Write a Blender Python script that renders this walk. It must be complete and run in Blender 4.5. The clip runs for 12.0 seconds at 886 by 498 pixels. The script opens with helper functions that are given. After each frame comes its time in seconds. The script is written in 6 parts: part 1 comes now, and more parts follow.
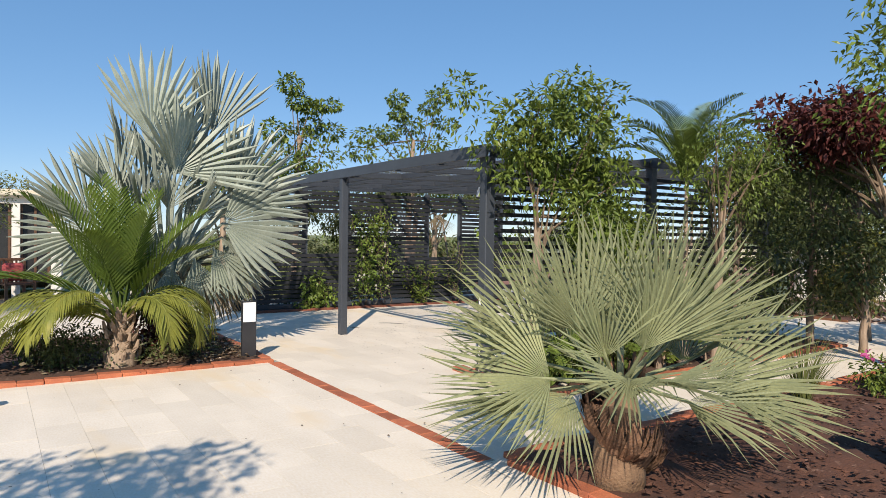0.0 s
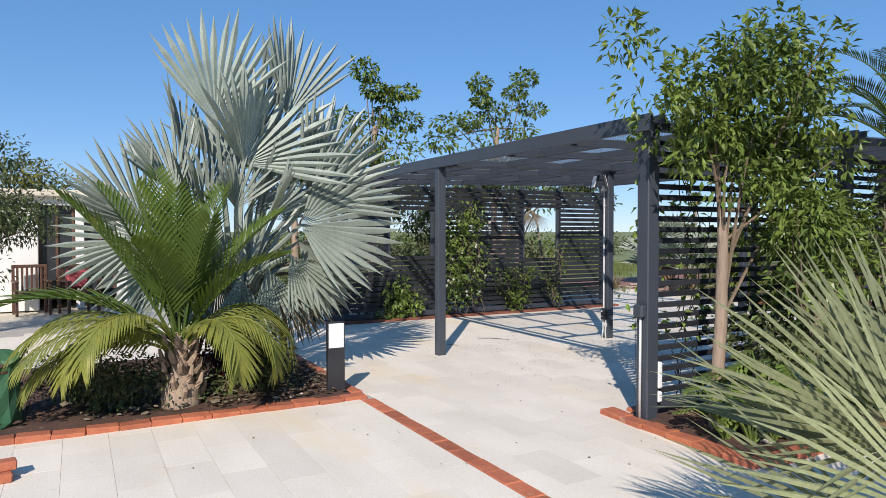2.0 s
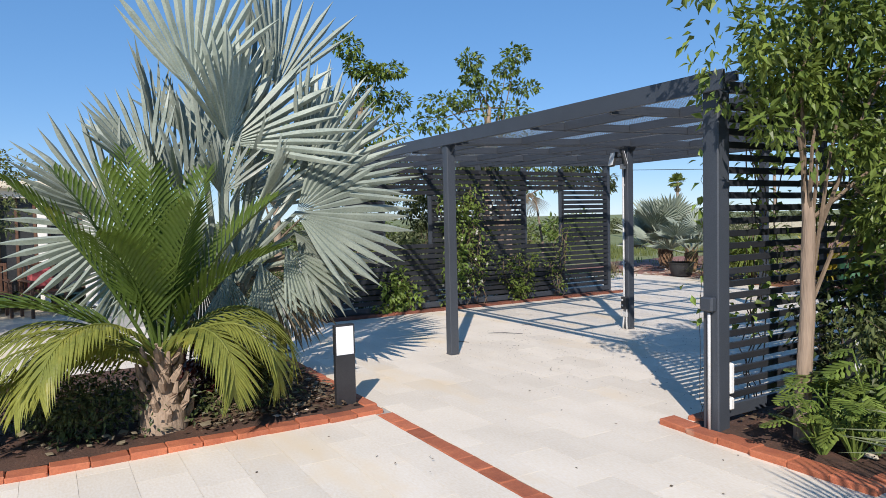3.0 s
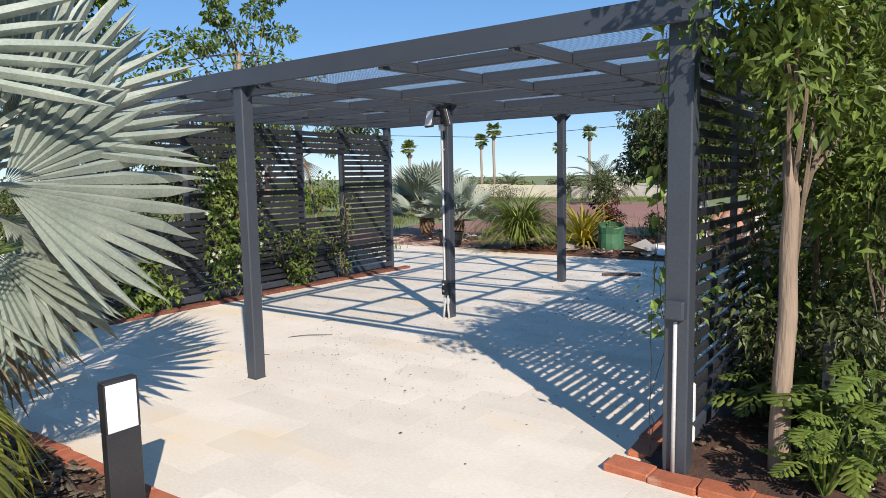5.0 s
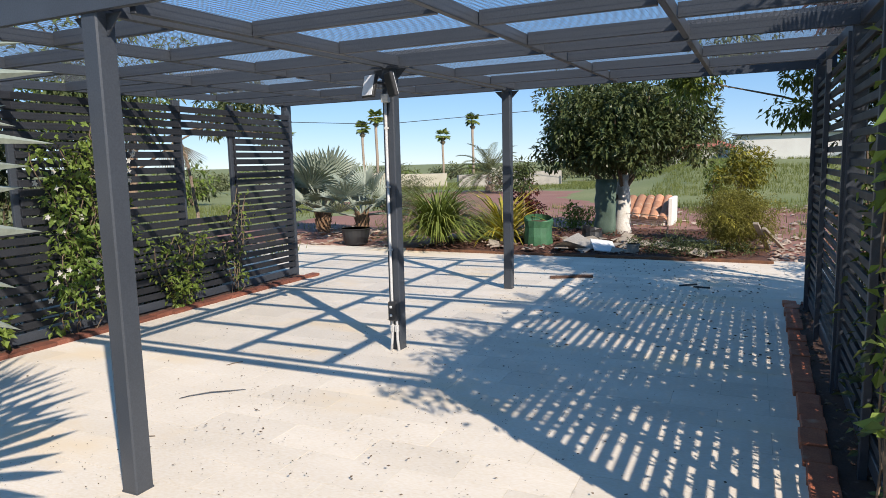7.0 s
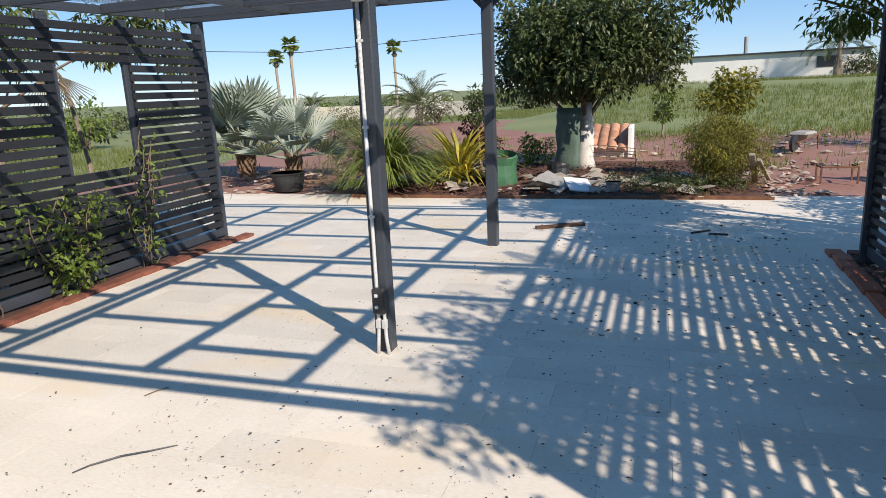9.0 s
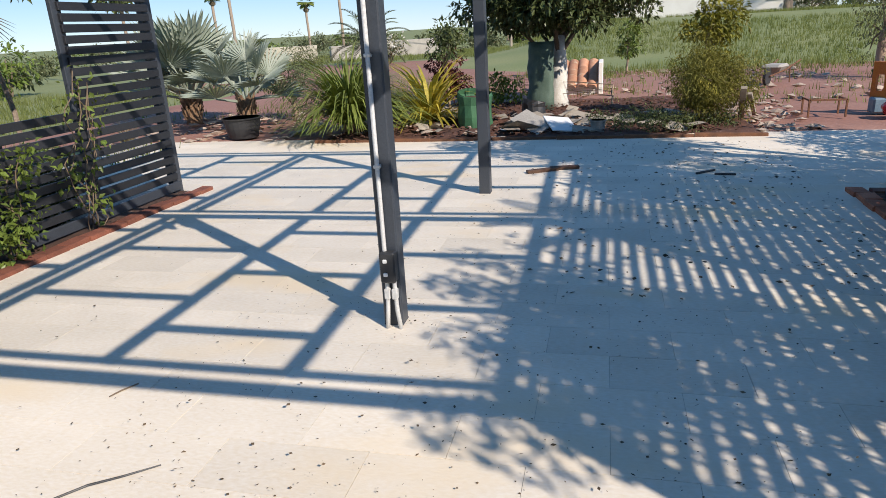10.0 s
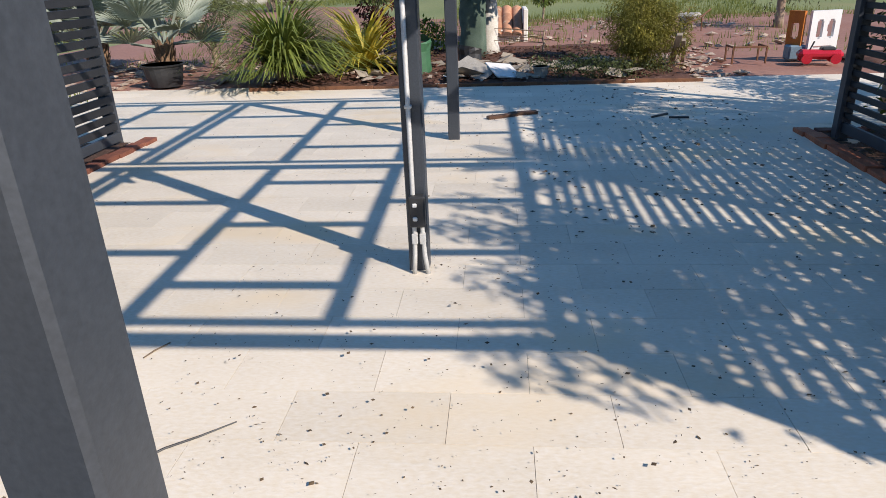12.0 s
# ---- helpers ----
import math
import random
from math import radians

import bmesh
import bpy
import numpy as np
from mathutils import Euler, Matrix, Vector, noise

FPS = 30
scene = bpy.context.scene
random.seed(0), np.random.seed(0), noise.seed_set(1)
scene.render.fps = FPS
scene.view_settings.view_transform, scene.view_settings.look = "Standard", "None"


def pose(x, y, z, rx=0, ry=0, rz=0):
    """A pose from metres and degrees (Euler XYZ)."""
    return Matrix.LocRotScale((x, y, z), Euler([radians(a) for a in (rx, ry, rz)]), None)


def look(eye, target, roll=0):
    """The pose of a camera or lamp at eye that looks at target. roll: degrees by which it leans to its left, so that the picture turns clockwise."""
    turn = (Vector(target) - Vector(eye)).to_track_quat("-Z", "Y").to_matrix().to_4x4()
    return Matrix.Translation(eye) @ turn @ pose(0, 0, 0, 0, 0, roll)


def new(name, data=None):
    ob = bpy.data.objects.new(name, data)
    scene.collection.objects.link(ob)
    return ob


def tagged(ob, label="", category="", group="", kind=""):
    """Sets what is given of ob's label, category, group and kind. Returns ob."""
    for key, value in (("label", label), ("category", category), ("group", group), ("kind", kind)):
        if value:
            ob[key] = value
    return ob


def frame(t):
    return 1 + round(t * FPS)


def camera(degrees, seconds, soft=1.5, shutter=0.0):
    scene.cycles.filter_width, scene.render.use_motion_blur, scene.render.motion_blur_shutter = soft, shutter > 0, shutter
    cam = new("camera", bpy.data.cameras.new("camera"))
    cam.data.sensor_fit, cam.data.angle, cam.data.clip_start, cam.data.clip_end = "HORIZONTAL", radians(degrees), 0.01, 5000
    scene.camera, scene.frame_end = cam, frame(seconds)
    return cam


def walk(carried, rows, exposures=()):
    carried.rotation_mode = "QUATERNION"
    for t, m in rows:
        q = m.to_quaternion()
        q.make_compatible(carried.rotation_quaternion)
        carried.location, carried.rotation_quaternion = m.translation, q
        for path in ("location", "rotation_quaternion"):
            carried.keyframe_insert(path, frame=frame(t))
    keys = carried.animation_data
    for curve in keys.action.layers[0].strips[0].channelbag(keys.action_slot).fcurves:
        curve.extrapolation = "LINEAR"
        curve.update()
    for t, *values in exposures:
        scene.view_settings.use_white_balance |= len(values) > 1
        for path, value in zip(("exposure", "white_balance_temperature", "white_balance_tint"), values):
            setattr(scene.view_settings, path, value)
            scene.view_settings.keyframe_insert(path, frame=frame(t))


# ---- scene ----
cam = camera(67.3, 12.0, soft=0.85)
PATH = [
    (0, (0.326, 0.01, 1.511), (1.45, 1.664, 1.474), 0.8),
    (0.5, (0.474, 0.441, 1.528), (1.447, 2.188, 1.496), 0.7),
    (1, (0.624, 0.874, 1.527), (1.563, 2.64, 1.497), 0.7),
    (1.5, (0.708, 1.351, 1.554), (1.66, 3.109, 1.516), 0.4),
    (2, (0.72, 1.821, 1.57), (1.684, 3.572, 1.518), 0.0),
    (2.5, (0.76, 2.282, 1.554), (1.735, 4.027, 1.482), -0.4),
    (2.7, (0.785, 2.481, 1.554), (1.77, 4.22, 1.476), -0.8),
    (4.3, (0.869, 4.18, 1.641), (2.299, 5.566, 1.46), -1.1),
    (4.5, (0.957, 4.375, 1.642), (2.452, 5.69, 1.452), -1.1),
    (5, (1.273, 4.802, 1.636), (2.89, 5.96, 1.422), -1.1),
    (5.5, (1.563, 5.223, 1.626), (3.261, 6.253, 1.392), -1.2),
    (6, (1.862, 5.596, 1.611), (3.609, 6.539, 1.366), -1.2),
    (6.5, (2.183, 5.987, 1.642), (3.957, 6.876, 1.394), -1.3),
    (6.7, (2.303, 6.165, 1.641), (4.088, 7.031, 1.39), -1.3),
    (8.3, (3.292, 7.192, 1.635), (5.131, 7.899, 1.297), -2.2),
    (8.5, (3.437, 7.301, 1.656), (5.281, 7.979, 1.28), -2.2),
    (9, (3.788, 7.568, 1.641), (5.635, 8.179, 1.18), -2.6),
    (9.5, (4.086, 7.852, 1.593), (5.929, 8.396, 1.04), -3.1),
    (10, (4.325, 8.134, 1.557), (6.166, 8.597, 0.927), -3.3),
    (10.5, (4.545, 8.389, 1.567), (6.39, 8.754, 0.888), -3.1),
    (11, (4.558, 8.638, 1.57), (6.405, 8.9, 0.849), -2.6),
    (11.5, (4.434, 8.77, 1.544), (6.274, 8.967, 0.786), -2.3),
    (12, (4.238, 8.808, 1.522), (6.074, 8.979, 0.748), -2.2),
]
walk(cam, [(t, look(eye, target, roll)) for t, eye, target, roll in PATH], [(0.0, 0.50, 7600, 12), (0.8, 0.45, 6950, 13), (2.5, 0.41, 6750, 12), (5.0, 0.57, 7050, 12), (9.0, 0.60, 7150, 12), (12.0, 0.50, 7150, 13)])

# ---- world, sun, exposure ----
SUN_AZ = math.atan2(-0.801, -0.599)      # where the sun stands, from +x towards +y
SUN_EL = radians(35.3)
world = bpy.data.worlds.new("sky")
scene.world = world
world.use_nodes = True
wn = world.node_tree.nodes
sky = wn.new("ShaderNodeTexSky")
sky.sky_type = "NISHITA"
sky.sun_disc = False
sky.sun_elevation = SUN_EL
sky.altitude = 2500
sky.sun_rotation = math.pi / 2 - SUN_AZ
sky.air_density, sky.dust_density, sky.ozone_density = 1.0, 0.1, 1.5
wn["Background"].inputs["Strength"].default_value = 0.148
tint = wn.new("ShaderNodeMix")
tint.data_type, tint.blend_type = "RGBA", "MULTIPLY"
tint.inputs[0].default_value = 1.0
tint.inputs[7].default_value = (1.20, 1.40, 1.72, 1)
haze = wn.new("ShaderNodeGamma")
haze.inputs["Gamma"].default_value = 0.5
world.node_tree.links.new(sky.outputs["Color"], haze.inputs["Color"])
world.node_tree.links.new(haze.outputs["Color"], tint.inputs[6])
deep = wn.new("ShaderNodeHueSaturation")
deep.inputs["Saturation"].default_value = 1.38
world.node_tree.links.new(tint.outputs[2], deep.inputs["Color"])
world.node_tree.links.new(deep.outputs["Color"], wn["Background"].inputs["Color"])
sun = new("sun", bpy.data.lights.new("sun", "SUN"))
sun.data.energy, sun.data.angle, sun.data.color = 3.75, radians(0.55), (1.0, 0.955, 0.915)
sun.matrix_world = look((0, 0, 20), (-math.cos(SUN_AZ) * math.cos(SUN_EL), -math.sin(SUN_AZ) * math.cos(SUN_EL), 20 - math.sin(SUN_EL)))


# ---- materials ----
def mat(name, a, b, rough=0.7, scale=6.0, fine=60.0, bump=0.15, metal=0.0, rand=0.0, thin=0.0, stretch=(1, 1, 1), c=None, cscale=1.5, cut=0.62, spec=0.5, island=0.0, local=False):
    """Two colours mixed by coarse and fine noise, a third in stains, bump, an uneven roughness; thin: share of light let through."""
    m = bpy.data.materials.new(name)
    m.use_nodes = True
    nt = m.node_tree
    n, ln = nt.nodes, nt.links.new
    p = n["Principled BSDF"]
    if local:
        pos = n.new("ShaderNodeTexCoord").outputs["Object"]
    else:
        pos = n.new("ShaderNodeNewGeometry").outputs["Position"]
    mp = n.new("ShaderNodeMapping")
    mp.inputs["Scale"].default_value = stretch
    ln(pos, mp.inputs["Vector"])

    def noise_of(s, detail):
        t = n.new("ShaderNodeTexNoise")
        t.inputs["Scale"].default_value, t.inputs["Detail"].default_value = s, detail
        ln(mp.outputs["Vector"], t.inputs["Vector"])
        return t.outputs["Fac"]

    def mix(fac, x, y, kind="MIX"):
        k = n.new("ShaderNodeMix")
        k.data_type, k.blend_type = "RGBA", kind
        for v, i in ((fac, 0), (x, 6), (y, 7)):
            if isinstance(v, (int, float)):
                k.inputs[i].default_value = v
            elif isinstance(v, tuple):
                k.inputs[i].default_value = (*v, 1)
            else:
                ln(v, k.inputs[i])
        return k.outputs[2]

    def ramp(v, lo, hi):
        r = n.new("ShaderNodeMapRange")
        r.inputs[1].default_value, r.inputs[2].default_value = lo, hi
        ln(v, r.inputs[0])
        return r.outputs[0]

    coarse, grain = noise_of(scale, 4), noise_of(fine, 5)
    col = mix(ramp(coarse, 0.3, 0.7), a, b)
    col = mix(0.35, col, mix(ramp(grain, 0.25, 0.75), (0.25, 0.25, 0.25), (0.75, 0.75, 0.75)), "OVERLAY")
    if c:
        col = mix(ramp(noise_of(cscale, 5), cut, cut + 0.12), col, c)
    if rand or island:
        src = n.new("ShaderNodeObjectInfo").outputs["Random"] if rand else n.new("ShaderNodeNewGeometry").outputs["Random Per Island"]
        r = n.new("ShaderNodeMapRange")
        amount = rand or island
        r.inputs[3].default_value, r.inputs[4].default_value = 1 - amount, 1 + amount
        ln(src, r.inputs[0])
        h = n.new("ShaderNodeHueSaturation")
        ln(r.outputs[0], h.inputs["Value"])
        ln(col, h.inputs["Color"])
        col = h.outputs["Color"]
    ln(col, p.inputs["Base Color"])
    r2 = n.new("ShaderNodeMapRange")
    r2.inputs[3].default_value, r2.inputs[4].default_value = max(0.02, rough - 0.12), min(1, rough + 0.12)
    ln(coarse, r2.inputs[0])
    ln(r2.outputs[0], p.inputs["Roughness"])
    p.inputs["Metallic"].default_value = metal
    p.inputs["Specular IOR Level"].default_value = spec
    if bump:
        bp = n.new("ShaderNodeBump")
        bp.inputs["Strength"].default_value, bp.inputs["Distance"].default_value = bump, 0.01
        ln(grain, bp.inputs["Height"])
        ln(bp.outputs["Normal"], p.inputs["Normal"])
    if thin:
        tr = n.new("ShaderNodeBsdfTranslucent")
        ln(mix(1.0, col, (1.0, 0.95, 0.45), "MULTIPLY"), tr.inputs["Color"])
        ms = n.new("ShaderNodeMixShader")
        ms.inputs[0].default_value = thin
        ln(p.outputs[0], ms.inputs[1])
        ln(tr.outputs[0], ms.inputs[2])
        ln(ms.outputs[0], n["Material Output"].inputs["Surface"])
    return m


M_TILE = mat("travertine", (0.83, 0.745, 0.618), (0.73, 0.65, 0.532), 0.6, 1.6, 45, 0.12, spec=0.2, rand=0.06, c=(0.79, 0.66, 0.48), cscale=0.9, cut=0.57, stretch=(1.6, 0.7, 1))
M_TILE_FAR = mat("travertine_field", (0.83, 0.745, 0.618), (0.73, 0.65, 0.532), 0.6, 1.6, 45, 0.12, spec=0.2, island=0.06, c=(0.79, 0.66, 0.48), cscale=0.9, cut=0.57, stretch=(1.6, 0.7, 1))
M_GROUT = mat("pale_grout", (0.46, 0.42, 0.36), (0.38, 0.35, 0.30), 0.9, 8, 90, 0.2)
M_BRICK = mat("terracotta_brick", (0.50, 0.16, 0.075), (0.38, 0.11, 0.055), 0.8, 9, 90, 0.35, rand=0.22, c=(0.55, 0.33, 0.22), cscale=5, cut=0.66)
# brown brick under the screen; its dark tone stands for shade on the end kerb
M_BRICK_DARK = mat("weathered_brown_brick", (0.25, 0.085, 0.05), (0.17, 0.06, 0.038), 0.85, 9, 90, 0.4, rand=0.25, c=(0.30, 0.19, 0.13), cscale=5, cut=0.64)
M_STEEL = mat("anthracite_paint", (0.054, 0.063, 0.077), (0.045, 0.053, 0.065), 0.42, 3, 120, 0.05, c=(0.08, 0.08, 0.08), cscale=4, cut=0.72)
M_MESH = mat("dull_grey_wire", (0.16, 0.17, 0.18), (0.11, 0.115, 0.125), 0.6, 6, 60, 0.05)
M_BOLLARD = mat("black_bollard_paint", (0.020, 0.021, 0.024), (0.030, 0.031, 0.034), 0.45, 5, 90, 0.06, c=(0.05, 0.048, 0.045), cscale=4, cut=0.68)
M_SLAT = mat("anthracite_slat", (0.029, 0.031, 0.036), (0.021, 0.023, 0.027), 0.5, 4, 90, 0.08, rand=0.25, spec=0.35)
M_SOIL = mat("dark_bed_soil", (0.060, 0.034, 0.024), (0.112, 0.056, 0.036), 0.95, 5, 55, 0.9, c=(0.22, 0.15, 0.11), cscale=14, cut=0.64)
M_MULCH = mat("red_bark_mulch", (0.128, 0.054, 0.033), (0.070, 0.032, 0.022), 0.95, 6, 70, 0.9, c=(0.30, 0.17, 0.12), cscale=12, cut=0.62)
M_EARTH = mat("pink_earth_and_grass", (0.275, 0.125, 0.088), (0.325, 0.172, 0.130), 0.95, 0.5, 18, 0.6, c=(0.17, 0.185, 0.06), cscale=0.16, cut=0.68)
M_LAWN = mat("rough_field_grass", (0.164, 0.196, 0.067), (0.223, 0.237, 0.096), 0.9, 0.25, 14, 0.7, c=(0.30, 0.24, 0.11), cscale=0.12, cut=0.62)
M_SILVER = mat("silver_palm_leaf", (0.335, 0.37, 0.305), (0.215, 0.255, 0.21), 0.46, 3, 60, 0.1, thin=0.04, rand=0.22)
M_SILVER_FAR = mat("grey_green_palm_leaf", (0.34, 0.38, 0.31), (0.25, 0.30, 0.235), 0.55, 3, 60, 0.1, thin=0.15)
M_FAN = mat("fan_palm_leaf", (0.335, 0.355, 0.195), (0.22, 0.25, 0.14), 0.42, 3, 60, 0.1, thin=0.22, spec=0.28, rand=0.3)
M_FROND = mat("feather_palm_leaf", (0.12, 0.175, 0.035), (0.075, 0.125, 0.024), 0.38, 3, 50, 0.1, thin=0.3, c=(0.38, 0.32, 0.05), cscale=2.2, cut=0.66, spec=0.28)
M_FROND_LOW = mat("yellowing_palm_leaf", (0.29, 0.30, 0.065), (0.17, 0.20, 0.045), 0.42, 3, 50, 0.1, thin=0.3, c=(0.42, 0.35, 0.06), cscale=2.0, cut=0.62, spec=0.28)
M_FROND_DRY = mat("dry_palm_leaf", (0.27, 0.225, 0.15), (0.17, 0.14, 0.095), 0.8, 6, 60, 0.3, thin=0.1, spec=0.28)
M_LEAF = mat("glossy_tree_leaf", (0.176, 0.229, 0.048), (0.092, 0.145, 0.031), 0.38, 2.5, 30, 0.05, thin=0.2, island=0.35, spec=0.28)
M_LEAF_LIGHT = mat("light_tree_leaf", (0.24, 0.32, 0.08), (0.14, 0.22, 0.05), 0.42, 2.5, 30, 0.05, thin=0.35, island=0.35, spec=0.28)
M_LEAF_DARK = mat("dark_citrus_leaf", (0.040, 0.066, 0.024), (0.12, 0.14, 0.05), 0.40, 2.5, 30, 0.05, thin=0.12, island=0.4, spec=0.3)
M_LEAF_RED = mat("maroon_leaf", (0.075, 0.020, 0.020), (0.12, 0.035, 0.028), 0.5, 2.5, 30, 0.05, thin=0.15, island=0.3, spec=0.28)
M_LEAF_OLIVE = mat("grey_olive_leaf", (0.152, 0.168, 0.080), (0.104, 0.124, 0.060), 0.55, 2.5, 30, 0.05, thin=0.15, island=0.3, spec=0.28)
M_LEAF_YELLOW = mat("yellow_green_leaf", (0.281, 0.246, 0.038), (0.170, 0.178, 0.030), 0.45, 2.5, 30, 0.05, thin=0.3, island=0.35, spec=0.28)
M_LEAF_FUZZ = mat("fuzzy_olive_leaf", (0.25, 0.225, 0.045), (0.14, 0.145, 0.034), 0.55, 2.0, 30, 0.05, thin=0.25, island=0.35, c=(0.30, 0.27, 0.05), cscale=2.0, cut=0.6, spec=0.28)
M_GRASSY = mat("rush_green_blade", (0.220, 0.264, 0.064), (0.132, 0.176, 0.040), 0.45, 3, 30, 0.05, thin=0.25, island=0.3, spec=0.28)
M_WILD = mat("dry_field_blade", (0.236, 0.261, 0.096), (0.190, 0.220, 0.080), 0.85, 0.4, 10, 0.0, thin=0.45, island=0.12, spec=0.1)
M_YELLOWBLADE = mat("yellow_blade", (0.55, 0.42, 0.06), (0.34, 0.32, 0.06), 0.45, 3, 30, 0.05, thin=0.3, island=0.3, spec=0.28)
M_BARK = mat("grey_brown_bark", (0.38, 0.28, 0.20), (0.26, 0.19, 0.135), 0.9, 12, 60, 1.0, stretch=(1, 1, 0.12), c=(0.12, 0.085, 0.06), cscale=5, cut=0.6)
M_TWIG = mat("thin_branch_bark", (0.20, 0.145, 0.095), (0.13, 0.095, 0.065), 0.9, 9, 45, 0.5)
M_PALMBARK = mat("palm_leaf_bases", (0.30, 0.19, 0.11), (0.17, 0.10, 0.06), 0.9, 8, 60, 0.8, island=0.3)
M_PALMSHAG = mat("shaggy_palm_fibre", (0.24, 0.13, 0.075), (0.12, 0.065, 0.04), 0.9, 8, 60, 0.8, island=0.45)
M_PALMTRUNK = mat("pale_ringed_palm_trunk", (0.42, 0.33, 0.25), (0.28, 0.21, 0.16), 0.9, 7, 50, 0.6, stretch=(1, 1, 6))
M_WHITEWALL = mat("white_plaster", (0.80, 0.78, 0.72), (0.74, 0.71, 0.65), 0.85, 1.5, 40, 0.2, c=(0.60, 0.56, 0.49), cscale=1.0, cut=0.68)
M_CREAM = mat("cream_plaster", (0.62, 0.56, 0.43), (0.54, 0.48, 0.37), 0.85, 1.5, 40, 0.2)
M_CONCRETE = mat("weathered_concrete", (0.40, 0.37, 0.32), (0.30, 0.28, 0.25), 0.9, 2, 40, 0.3, c=(0.20, 0.18, 0.16), cscale=1.5, cut=0.62)
M_ROOFTILE = mat("clay_roof_tile", (0.52, 0.27, 0.16), (0.40, 0.19, 0.11), 0.8, 7, 60, 0.3, rand=0.25, c=(0.56, 0.44, 0.30), cscale=4, cut=0.6)
M_REDROOF = mat("red_far_roof", (0.40, 0.13, 0.09), (0.33, 0.10, 0.07), 0.8, 2, 40, 0.2)
M_WHITE = mat("white_plastic", (0.80, 0.80, 0.78), (0.74, 0.74, 0.72), 0.4, 6, 90, 0.05)
M_CONDUIT = mat("pale_grey_conduit", (0.62, 0.62, 0.60), (0.55, 0.55, 0.53), 0.45, 8, 90, 0.05)
M_BLACK = mat("black_plastic", (0.022, 0.023, 0.026), (0.035, 0.036, 0.038), 0.5, 6, 90, 0.1)
M_GREENBAG = mat("green_grow_bag", (0.050, 0.16, 0.075), (0.035, 0.115, 0.055), 0.6, 7, 70, 0.3, c=(0.12, 0.20, 0.13), cscale=4, cut=0.62)
M_GREENNET = mat("green_trunk_wrap", (0.105, 0.155, 0.115), (0.07, 0.115, 0.085), 0.7, 6, 70, 0.4)
M_LIMEWASH = mat("limewashed_trunk", (0.72, 0.70, 0.64), (0.58, 0.54, 0.47), 0.9, 6, 40, 0.5, c=(0.32, 0.26, 0.20), cscale=4, cut=0.64)
M_WOOD = mat("dark_stained_wood", (0.13, 0.062, 0.035), (0.085, 0.042, 0.025), 0.55, 5, 50, 0.25, stretch=(1, 1, 5))
M_OLDWOOD = mat("grey_weathered_wood", (0.40, 0.34, 0.27), (0.28, 0.24, 0.19), 0.85, 5, 60, 0.35, stretch=(4, 1, 1))
M_CUSHION = mat("faded_red_fabric", (0.42, 0.085, 0.085), (0.34, 0.06, 0.065), 0.9, 8, 120, 0.3)
M_ORANGE = mat("orange_plastic", (0.62, 0.20, 0.035), (0.52, 0.15, 0.03), 0.45, 6, 60, 0.05)
M_BLUEGREY = mat("faded_blue_plastic", (0.16, 0.24, 0.30), (0.12, 0.19, 0.25), 0.5, 6, 60, 0.05)
M_RED = mat("red_plastic", (0.55, 0.02, 0.04), (0.45, 0.015, 0.03), 0.3, 6, 60, 0.03)
M_RUST = mat("rusty_steel", (0.20, 0.085, 0.04), (0.12, 0.055, 0.03), 0.85, 9, 70, 0.4)
M_STONE = mat("rubble_stone", (0.448, 0.359, 0.289), (0.352, 0.265, 0.205), 0.9, 6, 50, 0.5, island=0.2)
M_LITTER = mat("brown_leaf_litter", (0.15, 0.10, 0.055), (0.075, 0.05, 0.03), 0.9, 12, 60, 0.2, island=0.4)
M_PINK = mat("pink_petal", (0.62, 0.13, 0.33), (0.50, 0.08, 0.26), 0.6, 8, 60, 0.05, thin=0.3, spec=0.28)
M_WHITEBLOOM = mat("white_petal", (0.80, 0.78, 0.74), (0.72, 0.70, 0.62), 0.6, 8, 60, 0.05, thin=0.3, spec=0.28)
M_LENS = mat("milky_lamp_panel", (0.82, 0.84, 0.84), (0.78, 0.80, 0.80), 0.35, 5, 60, 0.02)
M_GLASSDARK = mat("dark_opening", (0.03, 0.032, 0.035), (0.04, 0.042, 0.045), 0.2, 5, 60, 0.02)


# ---- mesh helpers ----
def mesh_of(name, verts, faces, material, smooth=False):
    me = bpy.data.meshes.new(name)
    me.from_pydata([tuple(v) for v in verts], [], faces)
    me.materials.append(material)
    if smooth:
        me.polygons.foreach_set("use_smooth", [True] * len(me.polygons))
    me.update()
    return me


def under(ob, parent):
    ob.parent = parent
    return ob


def empty(name, x, y, z=0.0, rz=0.0):
    ob = new(name)
    ob.empty_display_size = 0.2
    ob.matrix_basis = pose(x, y, z, 0, 0, rz)
    return ob


def part(name, bm, material, parent=None, label="", smooth=False):
    """One mesh object from a bmesh, under a thing or a part of it."""
    me = bpy.data.meshes.new(name)
    bm.to_mesh(me)
    bm.free()
    me.materials.append(material)
    if smooth:
        me.polygons.foreach_set("use_smooth", [True] * len(me.polygons))
    ob = new(name, me)
    if parent:
        ob.parent = parent
    return tagged(ob, label)


def piece(name, verts, faces, material, parent=None, label="", smooth=False):
    ob = new(name, mesh_of(name, verts, faces, material, smooth))
    if parent:
        ob.parent = parent
    return tagged(ob, label)


